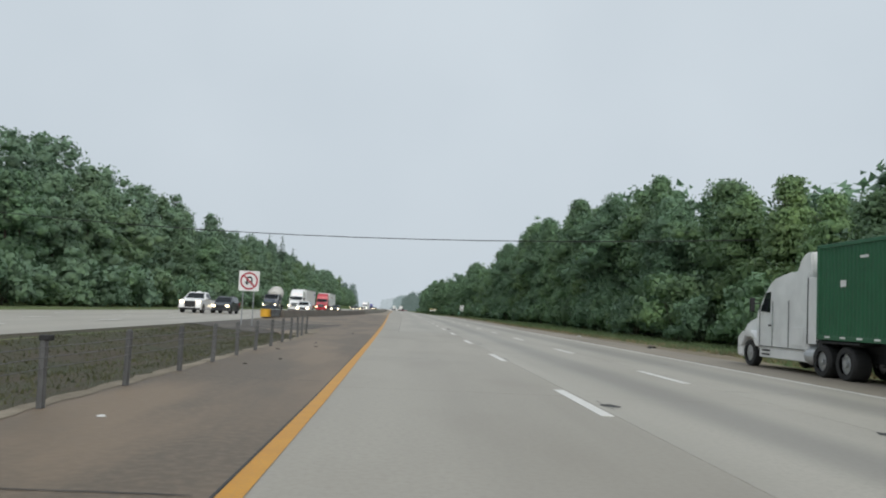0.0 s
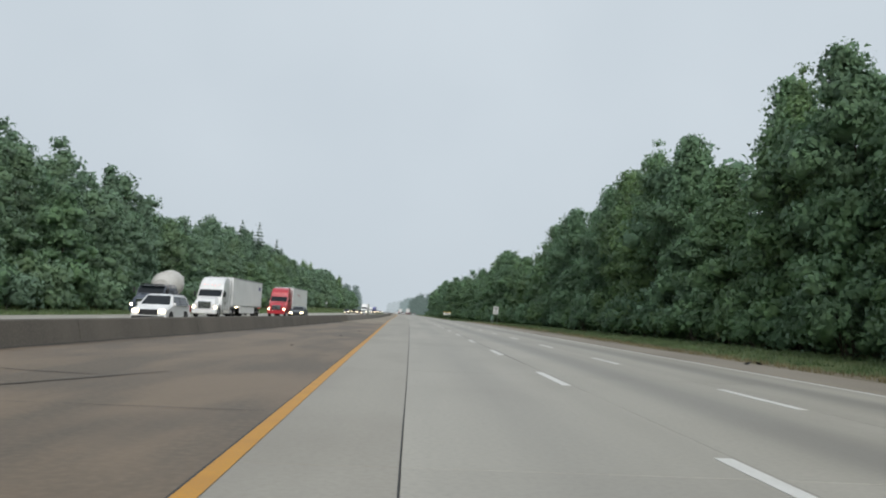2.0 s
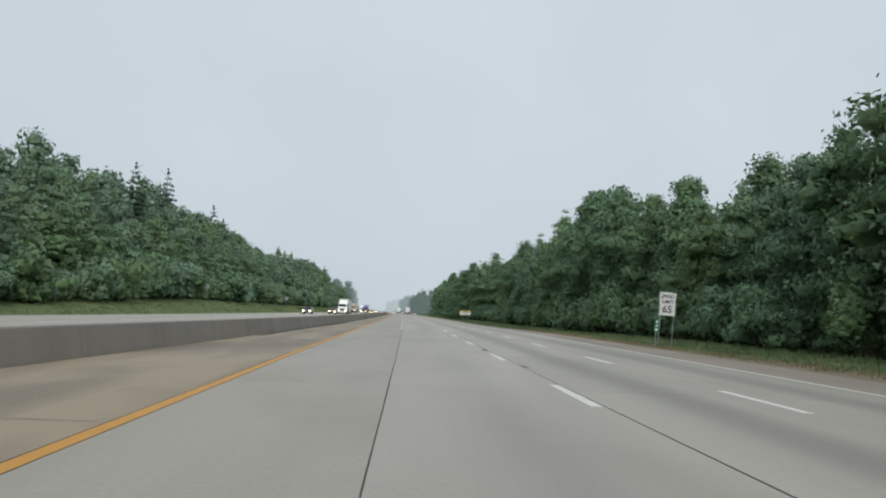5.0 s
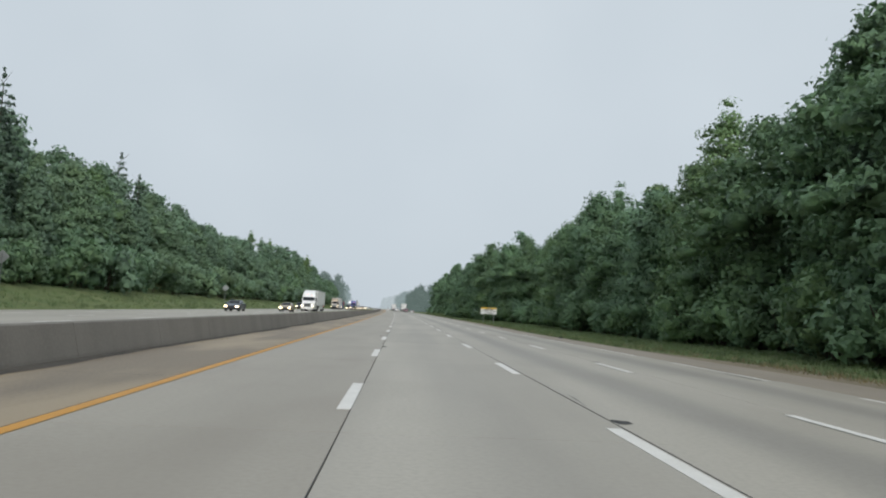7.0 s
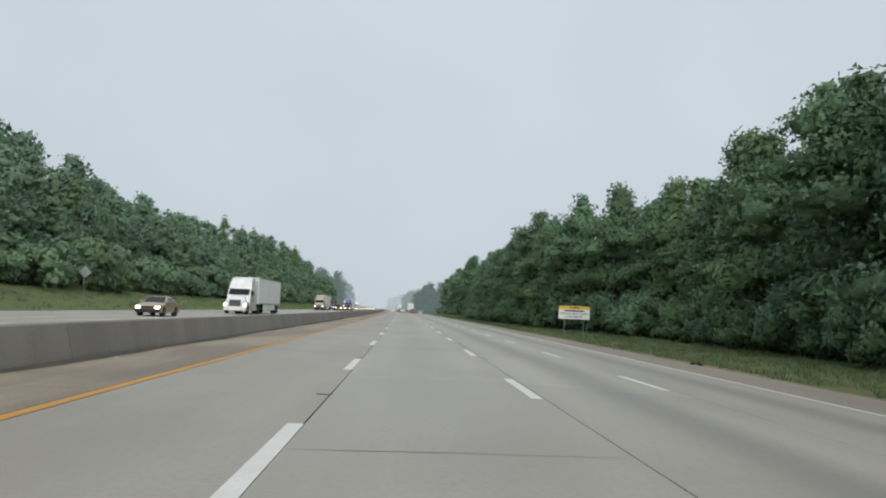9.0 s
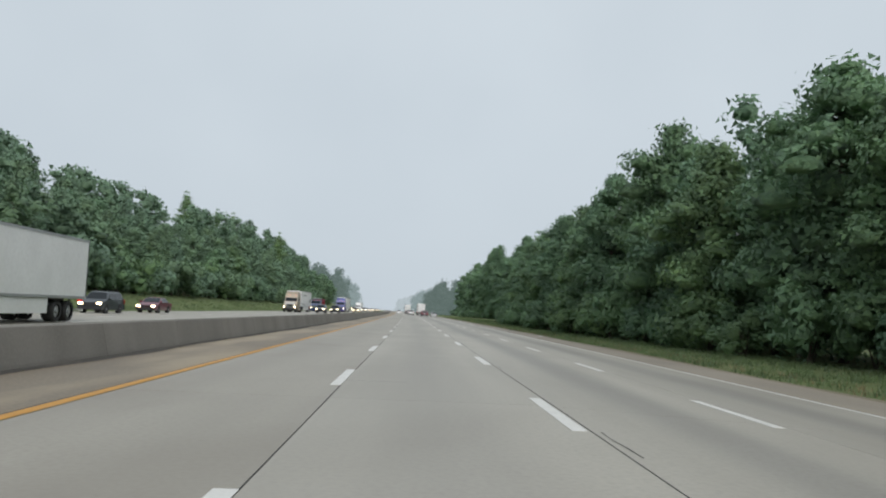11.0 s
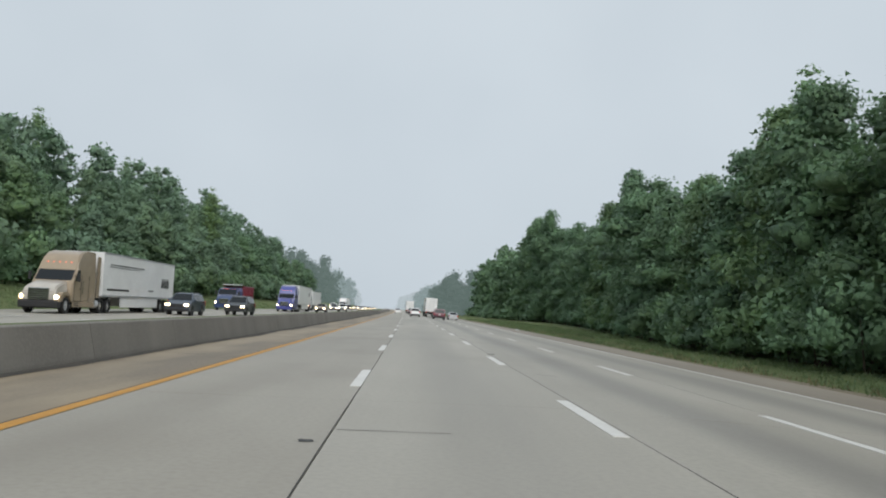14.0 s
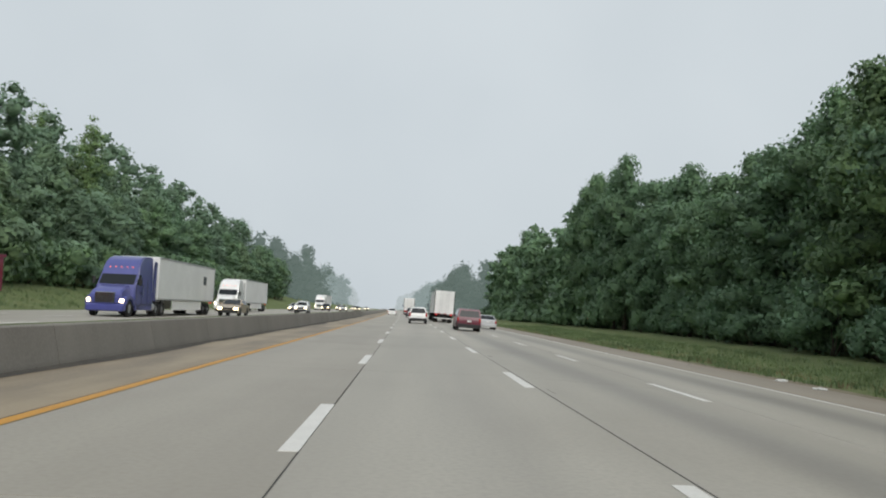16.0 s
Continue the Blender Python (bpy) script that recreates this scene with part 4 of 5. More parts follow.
def car(kind, label, colour, lit=True):
    """kind: suv, sedan, van, pickup. Nose towards +y, on the ground."""
    L, Wd, Hh, belt, r = {"suv": (4.75, 1.86, 1.7, 1.02, 0.36), "sedan": (4.8, 1.82, 1.45, 0.92, 0.33), "van": (5.1, 1.96, 1.78, 1.05, 0.35), "pickup": (6.1, 2.03, 1.98, 1.28, 0.42)}[kind]
    h, hl = Wd / 2, L / 2
    low = r * 0.72

    def half(z):
        return h - 0.05 * max(0.0, (0.55 - z)) - (0.24 if kind != "van" else 0.17) * max(0.0, (z - belt) / (Hh - belt)) ** 1.1

    hood = belt - 0.03
    if kind == "suv":
        out = [(-hl, low), (-hl - 0.02, 0.62), (-hl + 0.05, belt), (-hl + 0.42, Hh - 0.1), (-hl + 0.75, Hh - 0.02), (0.2, Hh), (0.62, Hh - 0.06), (1.32, belt + 0.06), (hl - 0.3, hood - 0.12), (hl, 0.72), (hl + 0.02, low + 0.1), (hl - 0.1, low)]
        rear, front = ((-hl + 0.08, belt + 0.06), (-hl + 0.4, Hh - 0.14)), ((1.27, belt + 0.1), (0.68, Hh - 0.1))
        sides = [[(-hl + 0.42, belt + 0.06), (-0.35, belt + 0.06), (-0.35, Hh - 0.13), (-hl + 0.66, Hh - 0.14)], [(-0.27, belt + 0.06), (0.98, belt + 0.06), (0.52, Hh - 0.13), (-0.27, Hh - 0.12)]]
    elif kind == "van":
        out = [(-hl, low), (-hl - 0.02, 0.65), (-hl + 0.03, belt), (-hl + 0.25, Hh - 0.1), (-hl + 0.5, Hh - 0.01), (0.1, Hh), (0.62, Hh - 0.1), (1.5, belt + 0.05), (hl - 0.25, hood - 0.16), (hl, 0.7), (hl, low)]
        rear, front = ((-hl + 0.06, belt + 0.06), (-hl + 0.23, Hh - 0.16)), ((1.42, belt + 0.1), (0.7, Hh - 0.13))
        sides = [[(-hl + 0.34, belt + 0.06), (-0.95, belt + 0.06), (-0.95, Hh - 0.15), (-hl + 0.46, Hh - 0.15)], [(-0.88, belt + 0.06), (0.22, belt + 0.06), (0.22, Hh - 0.14), (-0.88, Hh - 0.15)], [(0.3, belt + 0.06), (1.2, belt + 0.06), (0.62, Hh - 0.17), (0.3, Hh - 0.15)]]
    elif kind == "sedan":
        out = [(-hl, low), (-hl - 0.02, 0.6), (-hl + 0.04, belt + 0.02), (-hl + 0.75, belt + 0.05), (-0.95, Hh - 0.05), (-0.5, Hh), (0.15, Hh - 0.02), (1.1, belt + 0.03), (hl - 0.3, hood - 0.14), (hl, 0.6), (hl, low)]
        rear, front = ((-hl + 0.8, belt + 0.08), (-0.98, Hh - 0.08)), ((1.04, belt + 0.07), (0.24, Hh - 0.06))
        sides = [[(-hl + 0.98, belt + 0.06), (-0.42, belt + 0.06), (-0.42, Hh - 0.1), (-0.9, Hh - 0.12)], [(-0.34, belt + 0.06), (0.84, belt + 0.06), (0.16, Hh - 0.11), (-0.34, Hh - 0.1)]]
    else:
        out = [(-hl, low), (-hl, 1.25), (-0.72, 1.27), (-0.68, Hh - 0.08), (-0.5, Hh), (0.55, Hh), (0.8, Hh - 0.06), (1.42, belt + 0.06), (hl - 0.15, hood - 0.03), (hl, 1.05), (hl + 0.03, low), (-0.2, low)]
        rear, front = ((-0.7, belt + 0.08), (-0.68, Hh - 0.14)), ((1.38, belt + 0.1), (0.86, Hh - 0.1))
        sides = [[(-0.6, belt + 0.05), (0.2, belt + 0.05), (0.2, Hh - 0.12), (-0.56, Hh - 0.12)], [(0.27, belt + 0.05), (1.15, belt + 0.05), (0.72, Hh - 0.12), (0.27, Hh - 0.12)]]
    t = tagged(new(kind if kind != "suv" else "estate_car"), label, "car" if kind in ("suv", "sedan") else kind)
    part("body", from_bm("body", profile(bmesh.new(), out, half, 0.05), colour, True), colour, t)
    part("windscreen", cross_pane(*front, half), M_GLASS, t, "dark reflecting windscreen")
    part("rear_window", cross_pane(*rear, half), M_GLASS, t, "dark tinted rear window")
    for sd in (-1, 1):
        for p in sides:
            part("side_window", side_pane(p, half, sd), M_GLASS, t, "tinted side window")
        small(t, "mirror", colour, sd * (h + 0.02) - 0.1, sd * (h + 0.02) + 0.1, 0.95, 1.1, belt + 0.02, belt + 0.2, 0.03)
        hz = {"suv": 0.84, "sedan": 0.7, "van": 0.82, "pickup": 1.12}[kind]
        small(t, "headlight", M_HEAD if lit else M_ALU, sd * (h - 0.24) - 0.17, sd * (h - 0.24) + 0.17, hl - 0.16, hl + 0.05, hz - 0.17, hz + 0.0, 0.03, "lit headlight" if lit else "clear headlight")
        small(t, "tail_light", M_TAIL, sd * (h - 0.1) - 0.09, sd * (h - 0.1) + 0.07, -hl - 0.04, -hl + 0.14, belt - 0.3, belt - 0.02 if kind != "suv" else belt + 0.1, 0.03, "red tail light")
        for y in (hl - 0.95, -hl + 1.0):
            bm = bmesh.new()
            bmesh.ops.create_cone(bm, cap_ends=True, segments=24, radius1=r * 1.16, radius2=r * 1.16, depth=0.24, matrix=Matrix.Translation((sd * (h - 0.11), y, r)) @ Matrix.Rotation(radians(90), 4, "Y"))
            part("wheel_arch", bm, M_FRAME, t, "dark wheel arch")
            wheel(t, sd * (h - 0.1), y, r, 0.23, M_ALU)
            for k, yy in enumerate((0.15, -0.85) if kind != "pickup" else (0.3,)):
                if y > 0:
                    small(t, "door_handle", colour, sd * (h + 0.005) - 0.015, sd * (h + 0.005) + 0.015, yy - 0.1, yy + 0.1, belt - 0.12, belt - 0.08, 0.006)
    small(t, "front_bumper", M_FRAME, -h + 0.06, h - 0.06, hl - 0.12, hl + 0.06, low, 0.5, 0.04, "dark lower bumper")
    small(t, "rear_bumper", M_FRAME if kind != "sedan" else colour, -h + 0.04, h - 0.04, -hl - 0.07, -hl + 0.15, low, 0.56, 0.04)
    small(t, "grille", M_FRAME, -0.5, 0.5, hl - 0.1, hl + 0.045, 0.55, hz, 0.02, "dark front grille")
    small(t, "number_plate", M_SIGN_WHITE, -0.16, 0.16, -hl - 0.065, -hl - 0.03, 0.72, 0.86, 0.004, "blank pale plate")
    if kind == "pickup":
        small(t, "bed_liner", M_FRAME, -h + 0.12, h - 0.12, -hl + 0.08, -0.85, 1.2, 1.29, 0.0, "dark truck bed")
        small(t, "roof_beacon", M_P_WHITE, -0.2, 0.2, 0.0, 0.15, Hh - 0.01, Hh + 0.09, 0.02, "pale roof beacon")
    if kind in ("suv", "van"):
        for sd in (-1, 1):
            small(t, "roof_rail", M_FRAME, sd * 0.62 - 0.02, sd * 0.62 + 0.02, -1.6, 0.3, Hh - 0.03, Hh + 0.05, 0.01)
    return t


def tractor(label, colour, roof=3.9, lit=True, long_nose=True, name="truck_tractor", hood=None, bumper=None):
    """A sleeper tractor: front bumper at y = 0, drive axles behind."""
    t = tagged(new(name), label, "truck")

    def half(z):
        return 1.22 - 0.1 * max(0.0, z - 2.4)

    def nose(z):
        return 1.0 - 0.12 * max(0.0, z - 1.0)
    brow = ((-2.46, 3.14), (-2.72, 3.5), (-3.15, roof - 0.16)) if roof > 3.6 else ((-2.75, roof - 0.2), (-3.5, roof - 0.06))
    part("hood", from_bm("hood", profile(bmesh.new(), [(-0.08, 0.75), (-0.02, 1.25), (-0.28, 1.62), (-1.6, 1.98), (-1.75, 1.98), (-1.75, 0.75)], nose, 0.09), hood or colour, True), hood or colour, t)
    part("cab", from_bm("cab", profile(bmesh.new(), [(-1.7, 0.7), (-1.7, 1.95), (-2.3, 2.72), *brow, (-3.9, roof), (-5.3, roof + 0.02), (-5.3, 0.7)], half, 0.07), colour, True), colour, t)
    part("windscreen", cross_pane((-1.76, 2.03), (-2.26, 2.68), half, 0.9), M_GLASS, t, "dark sloping windscreen")
    small(t, "bumper", bumper or colour if lit else M_P_WHITE, -1.16, 1.16, -0.5, 0.04, 0.32, 0.78, 0.08)
    grille = small(t, "grille", M_CHROME, -0.6, 0.6, -0.3, 0.03, 0.82, 1.5, 0.03, "bright slatted grille")
    for k in range(5):
        small(grille, "slat", M_FRAME, -0.55, 0.55, 0.02, 0.045, 0.88 + 0.12 * k, 0.94 + 0.12 * k, 0.0)
    for sd in (-1, 1):
        part("side_window", side_pane([(-2.05, 2.02), (-2.75, 1.98), (-2.75, 2.7), (-2.42, 2.68)], half, sd), M_GLASS, t, "tinted door window")
        part("fender", from_bm("fender", profile(bmesh.new(), [(-0.12, 0.7), (-0.16, 1.05), (-0.5, 1.28), (-1.2, 1.32), (-1.85, 1.0), (-1.85, 0.75), (-1.62, 0.75), (-1.4, 1.06), (-0.75, 1.1), (-0.5, 0.75)], lambda z: 0.19, 0.03), colour), colour, t).location = (sd * 1.03, 0, 0)
        small(t, "headlight", M_HEAD if lit else M_ALU, sd * 0.95 - 0.17, sd * 0.95 + 0.17, -0.34, -0.06, 0.86, 1.1, 0.05, "headlight")
        m = small(t, "mirror", M_FRAME, sd * 1.47 - 0.09, sd * 1.47 + 0.09, -1.95, -1.85, 2.0, 2.5, 0.03)
        part("mirror_arm", rod(bmesh.new(), (sd * 1.2, -1.95, 2.3), (sd * 1.45, -1.9, 2.3), 0.025, seg=6), M_FRAME, m)
        small(t, "side_skirt", colour, sd * 1.16 - 0.03, sd * 1.16 + 0.03, -5.3, -1.95, 0.4, 0.72, 0.02)
        part("fuel_tank", rod(bmesh.new(), (sd * 0.95, -5.2, 0.62), (sd * 0.95, -5.75, 0.62), 0.3, seg=16), M_ALU, t, "round aluminium tank")
        small(t, "side_extender", colour, sd * 1.19 - 0.015, sd * 1.19 + 0.015, -5.85, -5.28, 1.0, roof - 0.25, 0.01)
        small(t, "door_handle", M_FRAME, sd * 1.23 - 0.015, sd * 1.23 + 0.015, -2.85, -2.7, 1.5, 1.56, 0.0)
        for y in (-1.98, -2.95, -4.1):
            small(t, "door_seam" if y > -3 else "panel_seam", M_FRAME, sd * 1.222 - 0.006, sd * 1.222 + 0.006, y - 0.012, y + 0.012, 0.78, 2.38, 0.0)
        small(t, "sill_seam", M_FRAME, sd * 1.222 - 0.006, sd * 1.222 + 0.006, -5.2, -1.98, 0.78, 0.8, 0.0)
        part("grab_handle", rod(bmesh.new(), (sd * 1.27, -3.08, 1.25), (sd * 1.27, -3.08, 2.05), 0.018, seg=6), M_CHROME, t, "chrome grab handle")
        for z in (0.48, 0.62):
            small(t, "step", M_FRAME, sd * 1.19 - 0.02, sd * 1.19 + 0.02, -2.75, -2.15, z, z + 0.06, 0.0)
        small(t, "locker_door", colour, sd * 1.225 - 0.01, sd * 1.225 + 0.01, -5.1, -4.3, 0.9, 1.5, 0.01)
        small(t, "extender_gap", M_FRAME, sd * 1.19 - 0.022, sd * 1.19 + 0.022, -5.36, -5.3, 1.0, roof - 0.25, 0.0)
        wheel(t, sd * 1.03, -1.1, 0.5, 0.3, M_ALU)
        for y in (-6.2, -7.5):
            wheel(t, sd * 0.95, y, 0.5, 0.55, M_ALU)
    for k in range(5):
        small(t, "marker_light", M_AMBER if lit else M_ALU, -0.72 + 0.36 * k - 0.035, -0.72 + 0.36 * k + 0.035, -2.6 if roof > 3.6 else -2.82, -2.44 if roof > 3.6 else -2.7, 3.13 if roof > 3.6 else roof - 0.22, 3.18 if roof > 3.6 else roof - 0.14, 0.01, "small roof marker light")
    small(t, "chassis", M_FRAME, -0.45, 0.45, -8.3, -0.6, 0.55, 0.95, 0.02, "dark chassis frame")
    small(t, "rear_fender", M_FRAME, -1.2, 1.2, -8.2, -5.7, 1.06, 1.12, 0.01)
    return t


def box_trailer(label, length=15.6, colour=None, front=-6.1, skirts=True, name="box_trailer"):
    colour = colour or M_BOX
    t = tagged(new(name), label, "trailer")
    b0, b1 = front, front - length
    part("box", block(bmesh.new(), -1.29, 1.29, b1, b0, 1.12, 4.08, 0.03), colour, t)
    for sd in (-1, 1):
        small(t, "top_rail", M_ALU, sd * 1.3 - 0.02, sd * 1.3 + 0.02, b1, b0, 3.98, 4.09, 0.0)
        small(t, "bottom_rail", M_ALU, sd * 1.3 - 0.02, sd * 1.3 + 0.02, b1, b0, 1.1, 1.24, 0.0)
        if skirts:
            small(t, "side_skirt", colour, sd * 1.24 - 0.02, sd * 1.24 + 0.02, b1 + 4.0, b0 - 3.5, 0.4, 1.1, 0.01)
        small(t, "rear_door", colour, sd * 0.63 - 0.6, sd * 0.63 + 0.6, b1 - 0.035, b1, 1.2, 4.0, 0.02, "tall rear door")
        for k in (0.3, 0.55):
            part("lock_rod", rod(bmesh.new(), (sd * k, b1 - 0.06, 1.2), (sd * k, b1 - 0.06, 3.98), 0.018, seg=6), M_ALU, t)
        small(t, "corner_post", M_FRAME, sd * 1.26 - 0.04, sd * 1.26 + 0.04, b1 - 0.03, b1 + 0.05, 1.12, 4.08, 0.0)
        small(t, "tail_light", M_BRAKE, sd * 1.0 - 0.13, sd * 1.0 + 0.13, b1 - 0.05, b1, 0.98, 1.08, 0.01, "red tail light")
        for y in (b1 + 1.6, b1 + 2.9):
            wheel(t, sd * 0.95, y, 0.5, 0.55, M_ALU)
        small(t, "landing_leg", M_FRAME, sd * 0.7 - 0.06, sd * 0.7 + 0.06, b0 - 2.6, b0 - 2.45, 0.3, 1.12, 0.01)
        small(t, "bumper_post", M_FRAME, sd * 0.5 - 0.04, sd * 0.5 + 0.04, b1, b1 + 0.08, 0.55, 1.1, 0.0)
    small(t, "rear_bumper", M_SIGN_WHITE, -1.2, 1.2, b1 - 0.02, b1 + 0.08, 0.5, 0.6, 0.01)
    for k in range(6):
        small(t, "reflector", M_TAIL if k % 2 else M_SIGN_WHITE, -1.2 + 0.4 * k, -0.82 + 0.4 * k, b1 - 0.06, b1 - 0.03, 1.1, 1.18, 0.0)
    small(t, "bogie_frame", M_FRAME, -0.5, 0.5, b1 + 0.6, b1 + 4.0, 0.6, 1.12, 0.01)
    return t


def oncoming(ob, x, s):
    ob.matrix_basis = stand(x, s, 0.2 - 0.004, 180)
    return ob


def ahead(ob, x, s, turn=0.0):
    z = land(x, s)
    ob.matrix_basis = stand(x, s, z, turn) @ pose(0, 0, 0, 0, math.degrees(fall(s)) if x > 2 else 0, 0)
    return ob


def rig(tr, trailer, x, s, place=oncoming):
    place(tr, x, s)
    place(trailer, x, s)


def logo_bars(trailer, bars, material, side=-1):
    """A mark on a trailer's side, drawn as plain bars: (y0, y1, z0, z1)."""
    for y0, y1, z0, z1 in bars:
        small(trailer, "mark_bar", material, side * 1.315 - 0.006, side * 1.315 + 0.006, y0, y1, z0, z1, 0.0)


# the parked container truck on the outer shoulder
tr = tractor("white sleeper tractor stopped on the outer shoulder", M_P_WHITE, 3.35, False)
part("roof_fairing", from_bm("roof_fairing", profile(bmesh.new(), [(-4.25, 3.3), (-4.55, 3.75), (-4.85, 3.95), (-5.25, 3.95), (-5.25, 3.3)], lambda z: 1.05, 0.05), M_P_WHITE, True), M_P_WHITE, tr, "white roof wind deflector")
ahead(tr, 12.75, 29.8)


def container_trailer():
    t = tagged(new("container_trailer"), "dark chassis trailer carrying a long green shipping container", "trailer")
    for sd in (-1, 1):
        for y in (-16.4, -17.7):
            wheel(t, sd * 0.95, y, 0.5, 0.55, M_ALU)
        small(t, "rail", M_FRAME, sd * 0.5 - 0.08, sd * 0.5 + 0.08, -18.2, -6.0, 0.85, 1.12, 0.01)
        small(t, "landing_leg", M_FRAME, sd * 0.7 - 0.06, sd * 0.7 + 0.06, -9.4, -9.25, 0.3, 1.0, 0.01)
    for y in (-6.1, -12.0, -18.1):
        small(t, "cross_beam", M_FRAME, -1.2, 1.2, y - 0.1, y + 0.1, 0.9, 1.15, 0.01)
    ahead(t, 12.75, 29.8)
    c = tagged(new("shipping_container"), "dark green corrugated shipping container with white marks", "container")
    f, b = -5.9, -18.1
    for sd in (-1, 1):
        bm = bmesh.new()
        n = 60
        v = []
        for i in range(n * 4 + 1):
            y = f - 0.12 - (f - b - 0.24) * i / (n * 4)
            d = 0.0 if i % 4 in (0, 1) else -0.035
            v.append([bm.verts.new((sd * (1.2 + d), y, z)) for z in (1.3, 3.98)])
        for p, q in zip(v, v[1:]):
            bm.faces.new((p[0], q[0], q[1], p[1]))
        part("side_wall", bm, M_P_GREEN, c, "corrugated green wall")
        for z0, z1 in ((1.16, 1.32), (3.96, 4.08)):
            small(c, "side_rail", M_P_GREEN, sd * 1.19 - 0.04, sd * 1.19 + 0.04, b, f, z0, z1, 0.01)
        for y in (f - 0.08, b + 0.08, -10.9):
            small(c, "corner_post", M_P_GREEN, sd * 1.17 - 0.06, sd * 1.17 + 0.06, y - 0.08, y + 0.08, 1.16, 4.08, 0.015)
        for z in (1.17, 3.99):
            small(c, "corner_casting", M_ALU, sd * 1.18 - 0.07, sd * 1.18 + 0.07, -11.0, -10.8, z, z + 0.12, 0.01)
        for k in range(14):
            small(c, "reflector", M_SIGN_WHITE, sd * 1.235 - 0.004, sd * 1.235 + 0.004, -6.4 - 0.85 * k - 0.28, -6.4 - 0.85 * k, 1.22, 1.28, 0.0)
        for y0, y1, z0, z1 in ((-7.5, -7.2, 2.75, 2.95), (-8.6, -8.2, 3.55, 3.63), (-10.3, -9.9, 1.75, 1.95), (-13.2, -11.6, 3.45, 3.65), (-12.6, -12.3, 2.3, 2.5)):
            small(c, "mark_bar", M_SIGN_WHITE, sd * 1.206 - 0.004, sd * 1.206 + 0.004, y0, y1, z0, z1, 0.0)
    part("roof_panel", block(bmesh.new(), -1.18, 1.18, b, f, 4.0, 4.05, 0.0), M_P_GREEN, c)
    part("front_wall", block(bmesh.new(), -1.18, 1.18, f - 0.06, f, 1.16, 4.05, 0.0), M_P_GREEN, c)
    part("rear_wall", block(bmesh.new(), -1.18, 1.18, b, b + 0.06, 1.16, 4.05, 0.0), M_P_GREEN, c)
    part("floor_panel", block(bmesh.new(), -1.18, 1.18, b, f, 1.15, 1.25, 0.0), M_FRAME, c)
    ahead(c, 12.75, 29.8)


container_trailer()

# oncoming traffic
oncoming(car("pickup", "white utility pickup with lit headlights on the oncoming lanes", M_P_WHITE), -21.2, 76.5)
oncoming(car("suv", "dark estate car with lit headlights on the oncoming lanes", M_P_BLACK), -19.4, 80.0)
oncoming(car("suv", "white estate car with bright headlights beside the barrier", M_P_WHITE), -15.6, 112.5)


def mixer(x, s):
    t = tractor("concrete mixer truck with a dark cab and pale drum", M_P_BLUE_GREY, 2.85, True, True, "mixer_truck")
    bm = bmesh.new()
    rings = ((-4.6, 0.85, 2.5), (-5.6, 1.3, 2.8), (-7.4, 1.3, 3.05), (-9.0, 0.75, 3.4), (-9.3, 0.6, 3.45))
    vs = [[bm.verts.new((math.cos(a) * r, y, z + math.sin(a) * r)) for a in [i * math.tau / 20 for i in range(20)]] for y, r, z in rings]
    for p, q in zip(vs, vs[1:]):
        for i in range(20):
            bm.faces.new((p[i], p[(i + 1) % 20], q[(i + 1) % 20], q[i]))
    bm.faces.new(vs[0])
    bm.faces.new(vs[-1])
    part("drum", from_bm("drum", bm, M_DRUM, True), M_DRUM, t, "pale dusty mixing drum")
    small(t, "hopper", M_DRUM, -0.6, 0.6, -9.7, -9.1, 3.3, 3.9, 0.05)
    small(t, "chute", M_ALU, -0.25, 0.25, -10.3, -9.3, 1.4, 1.7, 0.05)
    for sd in (-1, 1):
        part("drum_strut", rod(bmesh.new(), (sd * 0.5, -8.2, 1.0), (sd * 0.5, -9.0, 2.6), 0.07, seg=6), M_FRAME, t)
    small(t, "sun_visor", M_FRAME, -1.0, 1.0, -2.2, -1.95, 2.75, 2.85, 0.02)
    oncoming(t, x, s)


mixer(-24.6, 136.0)
tw = box_trailer("long white box trailer behind the white tractor")
logo_bars(tw, [(-20.9 - 0.0, -20.6, 3.1, 3.5), (-20.5, -20.3, 3.1, 3.5), (-20.2, -19.9, 3.1, 3.5), (-19.8, -19.5, 3.1, 3.5)], M_P_BLUE)
rig(tractor("white sleeper tractor leading a long trailer on the oncoming lanes", M_P_WHITE, 3.95), tw, -21.2, 143.0)
tw = box_trailer("white box trailer behind the red tractor")
logo_bars(tw, [(-12.5, -11.8, 2.9, 3.1), (-11.7, -9.8, 3.1, 3.2)], M_P_RED)
rig(tractor("bright red sleeper tractor on the oncoming lanes", M_P_RED, 3.95), tw, -19.6, 174.0)
oncoming(car("pickup", "white pickup between the trucks on the oncoming lanes", M_P_WHITE), -24.6, 172.0)
oncoming(car("sedan", "dark saloon with lit headlights near the barrier", M_P_BLACK), -16.0, 170.0)
oncoming(car("sedan", "dark grey saloon alone on the oncoming lanes", M_P_BLUE_GREY), -22.0, 338.0)
oncoming(car("sedan", "tan saloon with bright headlights on the oncoming lanes", M_P_TAN), -18.8, 362.0)
rig(tractor("white sleeper tractor with a high roof on the oncoming lanes", M_P_WHITE, 3.95), box_trailer("plain white box trailer of the lone truck"), -18.3, 386.0)
oncoming(car("suv", "dark estate car on the far oncoming lane", M_P_BLACK), -24.8, 430.0)
oncoming(car("sedan", "maroon saloon behind the dark estate car", M_P_MAROON), -24.6, 442.0)
tw = box_trailer("white box trailer behind the tan tractor")
